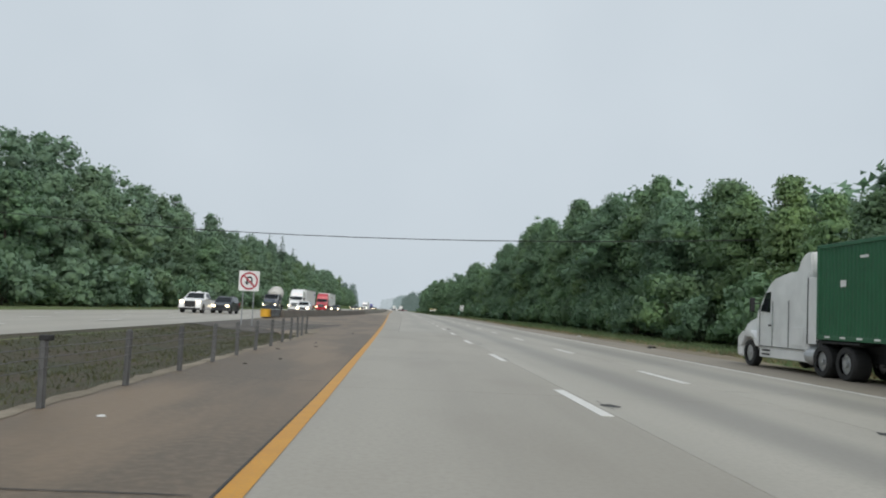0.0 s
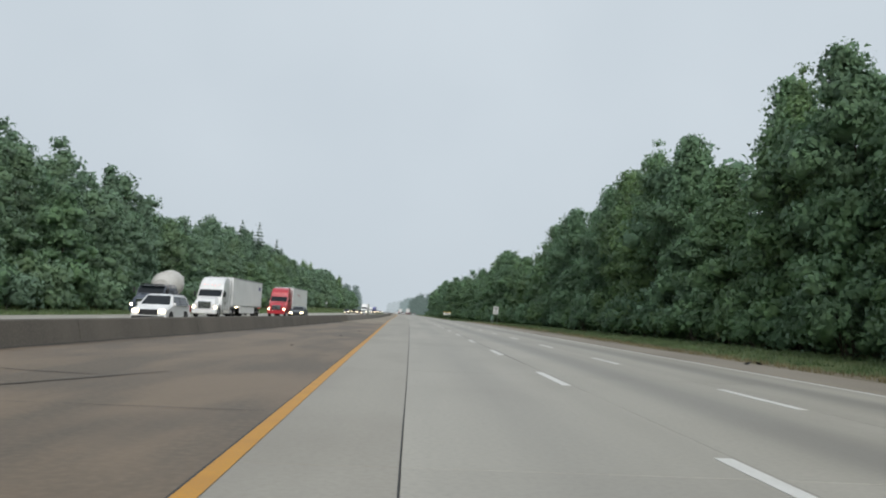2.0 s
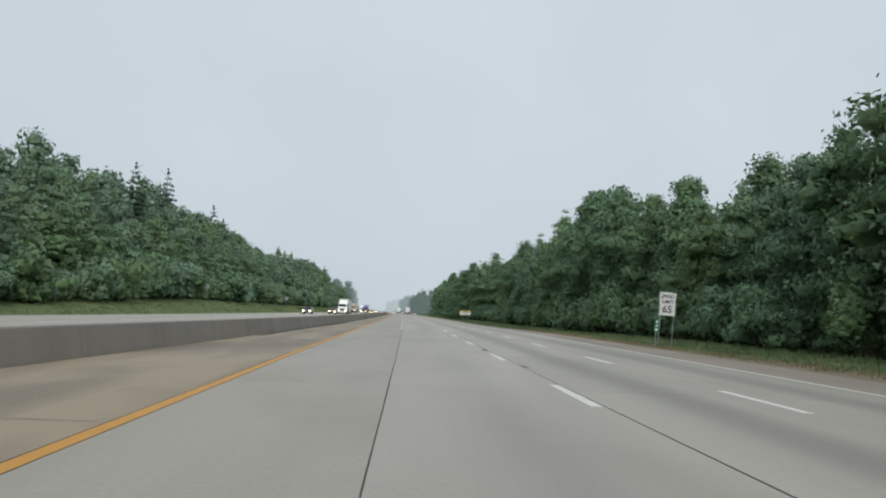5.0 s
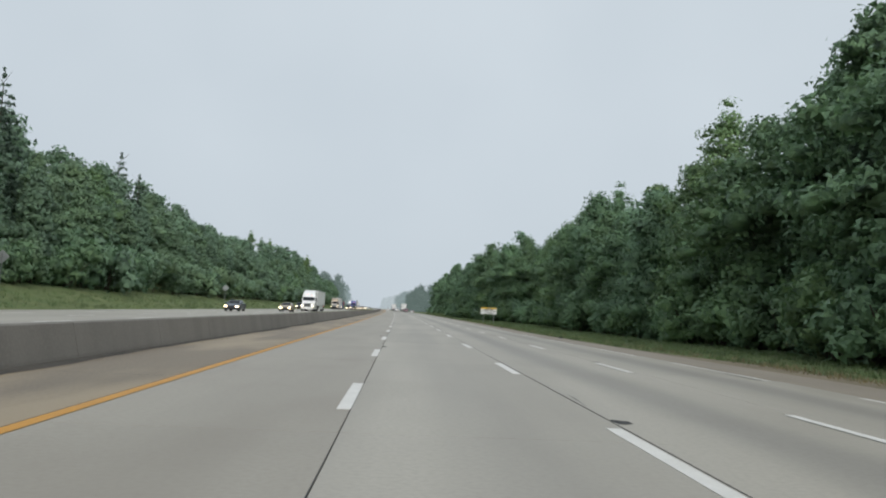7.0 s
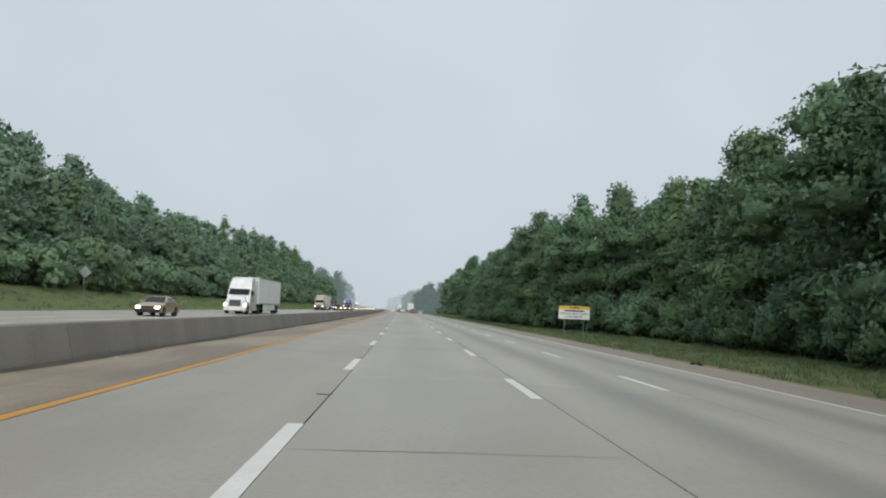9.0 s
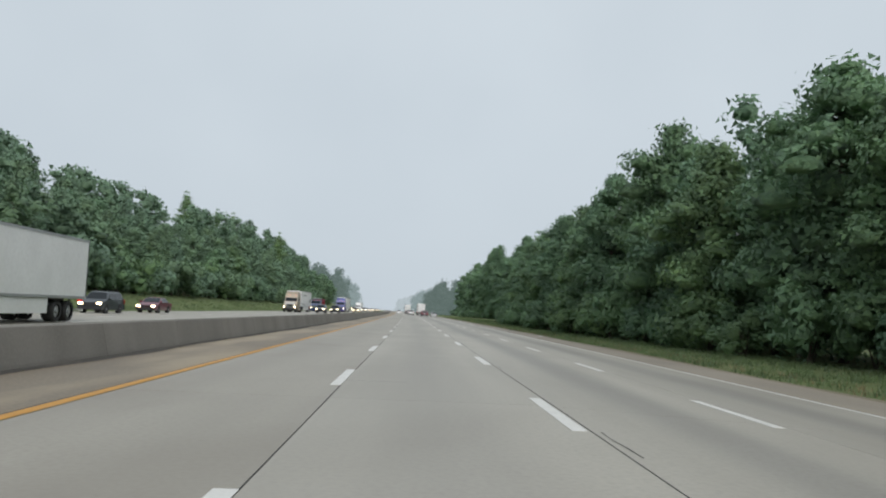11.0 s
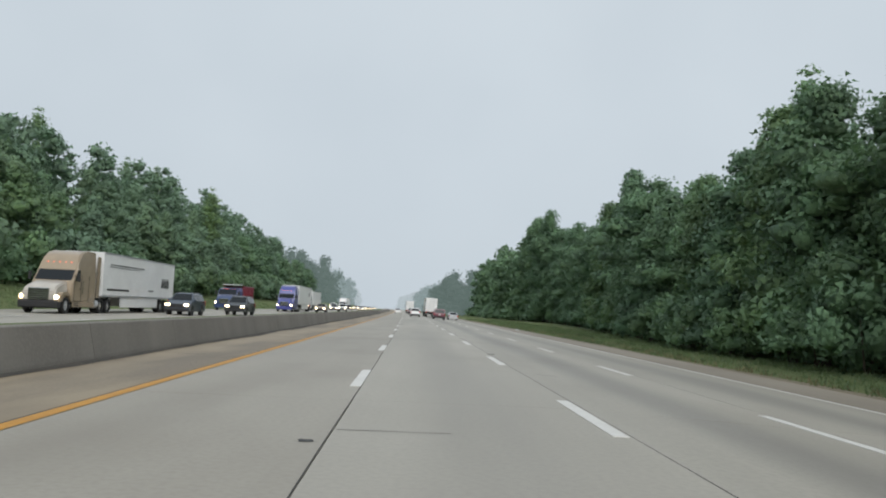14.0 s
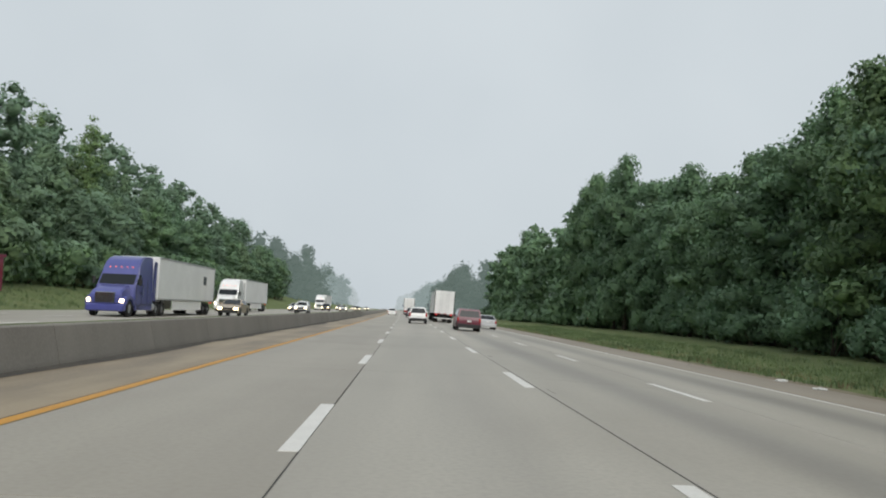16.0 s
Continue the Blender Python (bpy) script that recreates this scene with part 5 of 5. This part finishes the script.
logo_bars(tw, [(-20.2, -19.85, 2.0, 2.6), (-19.7, -19.35, 2.0, 2.6), (-19.2, -18.85, 2.0, 2.6), (-18.7, -18.35, 2.0, 2.6), (-20.2, -18.35, 2.68, 2.74), (-14.0, -7.2, 3.28, 3.34), (-13.0, -7.2, 3.14, 3.18), (-11.0, -6.9, 1.55, 1.68), (-16.4, -15.2, 1.66, 1.74)], M_SIGN_BLACK)
rig(tractor("tan sleeper tractor with lit headlights on the oncoming lanes", M_P_TAN, 3.95, hood=M_P_PALE_TAN, bumper=M_FRAME), tw, -22.6, 512.0)
oncoming(car("suv", "grey-brown estate car with bright headlights behind the tan truck", M_P_BLUE_GREY), -18.4, 527.5)
oncoming(car("suv", "black estate car near the median barrier", M_P_BLACK), -16.6, 539.0)


def dump_truck(x, s):
    t = tractor("red dump truck with a dark blue cab", M_P_NAVY, 2.95, True, True, "dump_truck")
    part("dump_body", from_bm("dump_body", profile(bmesh.new(), [(-5.4, 1.2), (-5.3, 3.2), (-12.2, 3.15), (-12.4, 1.25)], lambda z: 1.2 + 0.03 * (z - 1.2), 0.04), M_P_DUMP), M_P_DUMP, t, "dull red tipping body")
    for sd in (-1, 1):
        for k in range(7):
            small(t, "body_rib", M_P_DUMP, sd * 1.27 - 0.05, sd * 1.27 + 0.05, -5.9 - 0.95 * k, -5.78 - 0.95 * k, 1.25, 3.12, 0.01)
        small(t, "top_rail", M_P_DUMP, sd * 1.27 - 0.06, sd * 1.27 + 0.06, -12.3, -5.3, 3.1, 3.24, 0.01)
        part("exhaust_pipe", rod(bmesh.new(), (sd * 1.05, -5.2, 1.0), (sd * 1.05, -5.2, 3.75), 0.08, seg=10), M_CHROME, t, "chrome exhaust pipe")
        for y in (-9.9, -11.2):
            wheel(t, sd * 0.95, y, 0.5, 0.55, M_ALU)
    small(t, "cab_guard", M_P_WHITE, -1.15, 1.15, -5.3, -3.6, 3.28, 3.36, 0.02, "pale guard plate over the cab")
    small(t, "frame_rail", M_FRAME, -0.45, 0.45, -12.2, -8.2, 0.7, 1.15, 0.02)
    oncoming(t, x, s)


dump_truck(-24.0, 564.0)
tw = box_trailer("pale grey box trailer behind the blue tractor")
logo_bars(tw, [(-18.8, -17.9, 2.5, 3.2)], M_P_BLUE_GREY)
rig(tractor("blue sleeper tractor with red roof lights on the oncoming lanes", M_P_BLUE, 3.95), tw, -19.2, 581.5)
oncoming(car("sedan", "brown saloon with bright headlights near the barrier", M_P_TAN), -16.0, 603.0)
rig(tractor("white sleeper tractor following the blue truck", M_P_WHITE, 3.95), box_trailer("grey box trailer of the second truck"), -22.4, 627.0)
for k, (x, s, kd, colour) in enumerate(((-16.0, 650, "suv", M_P_WHITE), (-19.5, 668, "sedan", M_P_SILVER), (-19.3, 720, "suv", M_P_BLACK), (-16.2, 735, "sedan", M_P_WHITE), (-19.8, 770, "suv", M_P_SILVER), (-16.0, 800, "sedan", M_P_BLACK), (-22.5, 700, "pickup", M_P_WHITE), (-19.8, 850, "suv", M_P_WHITE), (-16.0, 880, "sedan", M_P_SILVER))):
    oncoming(car(kd, "distant car with lit headlights in the oncoming queue", colour), x, s)
rig(tractor("pale tractor in the oncoming queue", M_P_WHITE, 3.95), box_trailer("white box trailer in the oncoming queue"), -23.0, 740.0)

# traffic ahead
ahead(car("suv", "white estate car travelling ahead in the middle lane", M_P_WHITE, False), 0.55, 615.0)
ahead(car("van", "maroon minivan with a silver lower trim ahead", M_P_MAROON, False), 4.3, 597.5)
ahead(car("sedan", "silver saloon in the outer lane ahead", M_P_SILVER, False), 7.7, 615.0)
rig(tractor("dark tractor pulling the white trailer ahead", M_P_BLUE_GREY, 3.8, False), box_trailer("white box trailer with twin rear doors ahead", 15.6, None, -6.1, False), 4.1, 655.0, ahead)
ahead(car("suv", "dark blue estate car further ahead", M_P_BLUE_GREY, False), 0.4, 668.0)
ahead(car("sedan", "white saloon in the inner lane ahead", M_P_WHITE, False), -3.3, 700.0)
rig(tractor("pale tractor far ahead", M_P_SILVER, 3.8, False), box_trailer("grey box trailer far ahead", 15.6, None, -6.1, False), 0.5, 745.0, ahead)

# ---- roadside things ----
def cable_barrier():
    t = tagged(new("cable_barrier"), "low grey steel post and cable barrier along the median grass", "cable barrier")
    ss = (1.6, 4.4, 7.2, 10.14, 13.1, 16.1, 18.8, 21.4, 24.0, 26.7, 29.6, 32.4, 35.4, 37.5, 40.2)

    def line_x(s):
        return lin(s, ((0, -5.7), (27, -5.72), (32, -5.88), (36, -6.06), (41, -6.3)))
    bm = bmesh.new()
    block(bm, -0.03, 0.03, -0.045, 0.045, -0.25, 0.9, 0.008)
    block(bm, -0.05, 0.05, -0.012, 0.012, -0.25, 0.88)
    me = from_bm("post", bm, M_POST)
    for s in ss:
        ob = part("post", me, M_POST, t)
        ob.matrix_basis = stand(line_x(s), s, land(line_x(s), s), 5) @ pose(0, 0, 0, random.uniform(-2, 2), random.uniform(-2, 2), 0)
    bm = bmesh.new()
    block(bm, -0.07, 0.07, -0.07, 0.07, 0.84, 0.91, 0.01)
    cap = part("cap", bm, M_BLACK, t, "black plastic post cap")
    cap.matrix_basis = stand(-5.7, 10.14, land(-5.7, 10.14))
    for z in (0.5, 0.63, 0.76):
        bm = bmesh.new()
        for a, b in zip(ss, ss[1:]):
            m = (a + b) / 2
            rod(bm, spot(line_x(a) + 0.06, a, z), spot(line_x(m) + 0.06, m, z - 0.012), 0.006, seg=5)
            rod(bm, spot(line_x(m) + 0.06, m, z - 0.012), spot(line_x(b) + 0.06, b, z), 0.006, seg=5)
        part("cable", bm, M_POST, t, "thin twisted steel cable")


def plate(bm, w, h, z, thick=0.012, y=0.0, x=0.0, bevel=0.004):
    return block(bm, x - w / 2, x + w / 2, y - thick / 2, y + thick / 2, z - h / 2, z + h / 2, bevel)


def lettering(text, size, x, z, y, material, parent):
    """Raised letters on a sign that faces the traffic (towards -y)."""
    cu = bpy.data.curves.new("lettering", "FONT")
    cu.body, cu.size, cu.extrude, cu.align_x, cu.align_y = text, size, 0.003, "CENTER", "CENTER"
    cu.offset = size * 0.012
    tmp = bpy.data.objects.new("lettering", cu)
    me = bpy.data.meshes.new_from_object(tmp)
    bpy.data.objects.remove(tmp)
    me.materials.clear()
    me.materials.append(material)
    ob = part("lettering", me, material, parent)
    ob.matrix_basis = pose(x, y, z, 90, 0, 0)
    return ob


def posts(thing, xs, top, low=-0.4):
    for x in xs:
        bm = bmesh.new()
        block(bm, x - 0.03, x + 0.03, 0.01, 0.05, low, top, 0.006)
        part("post", bm, M_STEEL, thing, "galvanised steel post")


def speed_sign():
    t = tagged(new("speed_sign"), "white speed limit sign with black figures on two steel posts", "road sign")
    posts(t, (-0.42, 0.42), 3.4)
    bm = plate(bmesh.new(), 1.04, 1.5, 2.66)
    panel = part("panel", bm, M_SIGN_WHITE, t)
    bm = bmesh.new()
    for x in (-0.49, 0.49):
        block(bm, x - 0.008, x + 0.008, -0.01, -0.006, 1.95, 3.37)
    for z in (1.95, 3.37):
        block(bm, -0.49, 0.49, -0.01, -0.006, z - 0.008, z + 0.008)
    part("border", bm, M_SIGN_BLACK, panel, "thin black border")
    lettering("SPEED", 0.31, 0, 3.13, -0.009, M_SIGN_BLACK, panel)
    lettering("LIMIT", 0.31, 0, 2.79, -0.009, M_SIGN_BLACK, panel)
    lettering("65", 0.62, 0, 2.3, -0.009, M_SIGN_BLACK, panel)
    t.matrix_basis = stand(15.0, 218.4, land(15.0, 218.4) - 0.02, -6) @ pose(0, 0, 0, 0, 3, 0)
    g = tagged(new("mile_marker"), "small green mile marker on a steel post before the speed sign", "road sign")
    posts(g, (0.0,), 1.75)
    bm = plate(bmesh.new(), 0.28, 0.85, 1.35)
    p = part("panel", bm, M_SIGN_GREEN, g)
    for z, w in ((1.62, 0.16), (1.36, 0.13), (1.12, 0.15)):
        part("figure_bar", plate(bmesh.new(), w, 0.13, z, 0.006, -0.009, 0.0, 0.0), M_SIGN_WHITE, p)
    g.matrix_basis = stand(14.3, 218.2, land(14.3, 218.2) - 0.1, -6) @ pose(0, 0, 0, 0, 4, 0)


def uturn_sign():
    t = tagged(new("turn_sign"), "square white no U-turn sign on two thin steel posts", "road sign")
    posts(t, (-0.32, 0.32), 2.2)
    panel = part("panel", plate(bmesh.new(), 1.22, 1.22, 2.6, 0.012, 0, 0, 0.01), M_SIGN_WHITE, t)
    bm = bmesh.new()
    n = 40
    for i in range(n):
        a, b = i * math.tau / n, (i + 1) * math.tau / n
        q = [bm.verts.new((math.cos(k) * r, -0.012, 2.6 + math.sin(k) * r)) for k, r in ((a, 0.43), (a, 0.53), (b, 0.53), (b, 0.43))]
        bm.faces.new(q)
    part("ring", bm, M_SIGN_RED, panel, "red prohibition ring")
    bm = bmesh.new()
    plate(bm, 0.98, 0.095, 0.0, 0.004, 0, 0, 0)
    bmesh.ops.transform(bm, matrix=pose(0, -0.022, 2.6, 0, 45, 0), verts=bm.verts)
    part("slash", bm, M_SIGN_RED, panel, "red diagonal bar")
    bm = bmesh.new()
    n = 14
    for i in range(n):
        a, b = math.pi * i / n, math.pi * (i + 1) / n
        bm.faces.new([bm.verts.new((0.02 + math.cos(k) * r, -0.016, 2.7 + math.sin(k) * r)) for k, r in ((a, 0.09), (a, 0.19), (b, 0.19), (b, 0.09))])
    for x, z0 in ((0.16, 2.36), (-0.12, 2.52)):
        plate(bm, 0.1, 2.7 - z0, (2.7 + z0) / 2, 0.002, -0.016, x, 0)
    bm.faces.new([bm.verts.new(p) for p in ((-0.28, -0.016, 2.54), (0.04, -0.016, 2.54), (-0.12, -0.016, 2.34))])
    part("arrow", bm, M_SIGN_BLACK, panel, "black U-turn arrow")
    t.matrix_basis = stand(-10.85, 48, land(-10.85, 48) + 0.1, 4)


def board_sign():
    t = tagged(new("board_sign"), "wide white notice board with a yellow header on two posts", "road sign")
    posts(t, (-0.85, 0.85), 2.9)
    panel = part("panel", plate(bmesh.new(), 2.75, 1.15, 2.4), M_SIGN_WHITE, t)
    part("header", plate(bmesh.new(), 2.72, 0.27, 2.83, 0.006, -0.01, 0, 0), M_SIGN_YELLOW, panel, "yellow header band")
    part("word_bar", plate(bmesh.new(), 0.8, 0.1, 2.83, 0.004, -0.016, 0, 0), M_SIGN_BLACK, panel)
    part("word_bar", plate(bmesh.new(), 1.7, 0.12, 2.56, 0.004, -0.01, 0, 0), M_SIGN_BLACK, panel)
    lettering("VEHICLES TO SHOULDER", 0.215, 0, 2.3, -0.009, M_SIGN_BLACK, panel)
    lettering("IF NO INJURIES", 0.215, 0, 2.03, -0.009, M_SIGN_BLACK, panel)
    t.matrix_basis = stand(14.5, 371.7, land(14.5, 371.7) - 0.15, -4)


def diamond_back(x, s):
    t = tagged(new("warning_sign"), "bare metal back of a diamond warning sign on the far verge", "road sign", "far verge signs")
    bm = bmesh.new()
    plate(bm, 0.9, 0.9, 0.0, 0.012, 0, 0, 0.01)
    bmesh.ops.transform(bm, matrix=pose(0, 0, 2.5, 0, 45, 0), verts=bm.verts)
    posts(t, (0.0,), 2.9)
    part("panel", bm, M_ALU, t, "dull aluminium panel")
    t.matrix_basis = stand(x, s, land(x, s), 180)


def cushion():
    t = tagged(new("crash_cushion"), "yellow-nosed crash cushion with ribbed steel side panels", "crash cushion")
    bm = bmesh.new()
    r = bmesh.ops.create_cone(bm, cap_ends=True, segments=16, radius1=0.4, radius2=0.4, depth=0.66, matrix=Matrix.Translation((0, 0.25, 0.42)))
    block(bm, -0.4, 0.4, 0.25, 1.1, 0.09, 0.75, 0.02)
    nose = part("nose", bm, M_CUSHION, t, "yellow plastic nose")
    bm = bmesh.new()
    block(bm, 0.404, 0.412, 0.55, 0.9, 0.36, 0.56)
    part("marker", bm, M_SIGN_BLACK, nose, "black arrow marker")
    for side in (-1, 1):
        for k in range(3):
            bm = bmesh.new()
            prof = ((0.4, 0.1), (0.47, 0.2), (0.4, 0.28), (0.4, 0.34), (0.47, 0.44), (0.4, 0.52), (0.4, 0.57), (0.47, 0.66), (0.4, 0.76))
            rows = [[bm.verts.new((side * (x + 0.02 * (k % 2)), y, z)) for x, z in prof] for y in (1.1 + 2.2 * k, 3.36 + 2.2 * k)]
            for i in range(len(prof) - 1):
                bm.faces.new((rows[0][i], rows[0][i + 1], rows[1][i + 1], rows[1][i]))
            bmesh.ops.solidify(bm, geom=bm.faces[:], thickness=0.008)
            part("side_panel", bm, M_STEEL, t, "corrugated galvanised side panel")
    for k in range(4):
        bm = bmesh.new()
        block(bm, -0.38, 0.38, 1.3 + 2.0 * k, 1.42 + 2.0 * k, 0.0, 0.74, 0.01)
        part("diaphragm", bm, M_POST, t)
    t.matrix_basis = stand(-13.3, 67.7, 0.16, 2)


def wire():
    t = tagged(new("overhead_wire"), "single dark overhead wire crossing the motorway", "wire")
    bm = bmesh.new()
    n = 24
    xs = [-60 + 110 * i / n for i in range(n + 1)]
    pts = [Vector((x, 56.63 - 0.267 * x, 6.56 + 1.1e-3 * x * x)) for x in xs]
    rings = [[bm.verts.new(q + Vector((0, math.cos(k * math.tau / 6) * 0.032, math.sin(k * math.tau / 6) * 0.032))) for k in range(6)] for q in pts]
    for u, w in zip(rings, rings[1:]):
        for k in range(6):
            bm.faces.new((u[k], u[(k + 1) % 6], w[(k + 1) % 6], w[k]))
    part("cable", bm, M_BLACK, t)
    for x in (-60, 50):
        bm = bmesh.new()
        y = 56.63 - 0.267 * x
        rod(bm, (x, y, -0.5), (x, y, 6.7 + 1.1e-3 * x * x), 0.16, 0.11, 10)
        part("pole", bm, M_BARK, t, "brown wooden pole hidden in the wood")


def litter(x, s, material, label, size, seed, name="litter"):
    rng = random.Random(seed)
    bm = bmesh.new()
    bmesh.ops.create_icosphere(bm, subdivisions=2, radius=1.0)
    for v in bm.verts:
        k = rng.uniform(0.7, 1.2)
        v.co = Vector((v.co.x * size * k, v.co.y * size * 0.7 * k, max(v.co.z, -0.25) * size * 0.3 * k))
    ob = new(name, from_bm(name, bm, material))
    ob.matrix_basis = stand(x, s, land(x, s) + size * 0.06, seed * 40)
    tagged(ob, label, name, "litter beside the road")


def tyre_scrap(x, s, seed):
    rng = random.Random(seed)
    bm = bmesh.new()
    rows = []
    for i in range(9):
        a = -1.1 + 2.2 * i / 8
        r = 0.42
        rows.append([bm.verts.new((math.sin(a) * r, y + rng.uniform(-0.03, 0.03), math.cos(a) * 0.2 - 0.09)) for y in (-0.12, 0.0, 0.12)])
    for p, q in zip(rows, rows[1:]):
        for j in range(2):
            bm.faces.new((p[j], p[j + 1], q[j + 1], q[j]))
    bmesh.ops.solidify(bm, geom=bm.faces[:], thickness=0.02)
    ob = new("tyre_scrap", from_bm("tyre_scrap", bm, M_BLACK))
    ob.matrix_basis = stand(x, s, land(x, s) + 0.02, seed * 50)
    tagged(ob, "torn black tyre tread lying by the shoulder", "tyre scrap", "tyre scraps")


lay_slabs()
paint_road()
barrier()
cable_barrier()
speed_sign()
uturn_sign()
board_sign()
diamond_back(-36.0, 307)
diamond_back(-33.5, 385)
cushion()
wire()
for k, (x, s) in enumerate(((11.9, 41.3), (12.0, 336), (11.9, 566), (11.8, 98), (12.1, 300))):
    tyre_scrap(x, s, k + 1)
M_PAPER = plain("white_litter", (0.6, 0.6, 0.58), 0.7)
for k, (x, s) in enumerate(((12.0, 441.6), (12.3, 60.5), (11.9, 556), (12.2, 559), (-4.75, 9.6), (-7.3, 322))):
    litter(x, s, M_PAPER, "crumpled white litter on the shoulder", 0.22 if x > 0 else 0.06, k + 1)
M_DEBRIS = plain("dark_debris", (0.05, 0.045, 0.04), 0.8)
for k, (x, s) in enumerate(((-4.9, 18.5), (-4.4, 20.5), (-5.2, 25.0), (-4.3, 27.5), (-4.0, 42.0), (-4.6, 30.0), (-6.1, 98.0), (-5.4, 111.0), (-5.1, 122.0))):
    litter(x, s, M_DEBRIS, "small dark piece of debris on the shoulder", 0.075, k + 20, "debris")
rc = random.Random(3)
for k in range(36):
    s = rc.uniform(4, 640)
    crack(2.0 + rc.uniform(-0.06, 0.14), s, rc.uniform(0.8, 2.2), True, k, 0.022)
for k in range(22):
    s = rc.uniform(10, 600)
    crack(rc.choice((-1.6, 2.0, 2.4, 5.7, 6.5)), s, rc.uniform(0.4, 1.6), False, 100 + k, 0.025)
for k in range(14):
    spall(rc.choice((2.05, 2.0, -1.6, 5.7)) + rc.uniform(-0.05, 0.15), rc.uniform(8, 620), rc.uniform(0.15, 0.4), rc.uniform(0.2, 0.7), 200 + k)
for k in range(40):
    s = 6 + k * 9.1
    x1 = yellow_x(s) - 0.3
    crack(barrier_x(max(s, 80)) + 0.6 if s > 66 else -5.5, s, (x1 - (barrier_x(max(s, 80)) + 0.6) if s > 66 else x1 + 5.5), False, 300 + k, 0.022)

# filled transverse seams across the inner lanes
for k, (s0, x0, x1) in enumerate(((47.6, -2.7, 1.9), (108.9, -3.6, 0.4), (209.0, -4.6, 1.9), (260.8, -4.2, -1.3), (310.9, -1.6, 1.9), (407.0, -4.9, 0.6), (412.2, -5.1, -2.2), (440.0, -1.6, 1.9), (489.0, -4.9, -1.0), (507.0, -4.9, -1.2), (523.6, -4.9, 1.6), (276.0, -4.8, -2.0), (194.6, -3.0, 1.9), (345.0, -4.9, 1.9), (160.0, -4.3, 1.9), (70.0, -2.9, 1.9), (371.0, -4.9, 1.9))):
    seam((x0, s0), (x1, s0 + 0.12), 0.03, M_SEAM, road_bed, 500 + k)
# dark seams and washed dirt on the old inner shoulder
for k, (p, q, w) in enumerate((((-9.6, 77.5), (-6.6, 84.5), 0.13), ((-12.9, 88.5), (-11.6, 97.5), 0.3), ((-9.8, 83.6), (-7.5, 83.2), 0.07), ((-5.6, 91.5), (-3.9, 92.4), 0.08), ((-12.2, 121.0), (-12.0, 127.0), 0.2), ((-6.1, 110.4), (-4.4, 110.9), 0.06), ((-5.6, 51.5), (-4.9, 51.7), 0.04))):
    seam(p, q, w, M_GRIME, left_shoulder, 540 + k)
for k, (p, q, w) in enumerate((((-7.5, 214.8), (-6.7, 215.2), 0.05), ((-7.2, 233.0), (-6.2, 233.3), 0.05), ((-5.8, 264.9), (-5.4, 265.0), 0.09), ((-5.6, 411.6), (-5.0, 411.9), 0.08), ((-6.8, 300.0), (-6.0, 300.4), 0.07), ((-6.9, 486.0), (-6.1, 486.3), 0.06), ((-6.6, 452.0), (-5.7, 452.2), 0.06), ((-6.5, 527.0), (-5.7, 527.3), 0.06))):
    seam(p, q, w, M_GRIME, inner_shoulder, 560 + k)
# the crumbled pale edge between the median grass and the shoulder
edge_rng = random.Random(77)
edge_s = steps(-8, 41, 0.5)
edge_w = {k: edge_rng.uniform(0.08, 0.38) for k in edge_s}
crumbled = new("pavement", sheet("pavement", edge_s, lambda q: (-6.0 - edge_w[q] * 0.6, -5.86 + edge_w[q] * 0.5), M_MEDIAN_PAD, 0.003))
tagged(crumbled, "pale crumbled concrete edge between median grass and shoulder", "concrete", kind="structure")
PATCHES = ((-6.2, 59.3, 1.1, 1.4), (2.25, 62.6, 0.5, 2.6), (1.85, 201.2, 0.3, 1.4), (-1.88, 277.37, 0.4, 0.2), (2.1, 247.6, 0.4, 0.5), (-1.75, 303.5, 0.35, 0.5), (6.1, 434.5, 0.5, 0.5), (2.2, 12.9, 0.35, 0.5), (-1.67, 407.2, 0.45, 0.3), (-1.76, 422.7, 0.3, 0.16), (-1.7, 507.3, 0.35, 0.2), (-1.85, 473.7, 0.25, 0.2), (-1.72, 462.0, 0.2, 0.4), (-1.76, 315.8, 0.35, 0.2), (-1.76, 325.6, 0.3, 0.2))
for k, (x, s, w, d) in enumerate(PATCHES):
    spall(x, s, w, d, 400 + k)
tall = tree_kind(33, 19.0, 7.0, 8.0, 5200, 0.22, M_LEAF_LIGHT, "tall thin-crowned tree above the wood edge", 4, (0.6, 2.4), 0.45)
scatter([tall], [(23, 145.5, 1.0, 0.85), (24, 118, 0.95, 0.8), (22.8, 511, 0.88, 0.9), (26.5, 273, 0.95, 1.05), (28, 340, 1.0, 1.1), (25, 448, 0.95, 1.0), (25, 493, 0.92, 0.9), (24.5, 297, 0.98, 1.15), (-74, 666, 1.12, 1.1), (-70, 609, 1.1, 1.2), (-72, 684, 1.2, 1.2), (-80, 374, 0.95, 1.1), (-47, 646, 1.1, 1.1)])
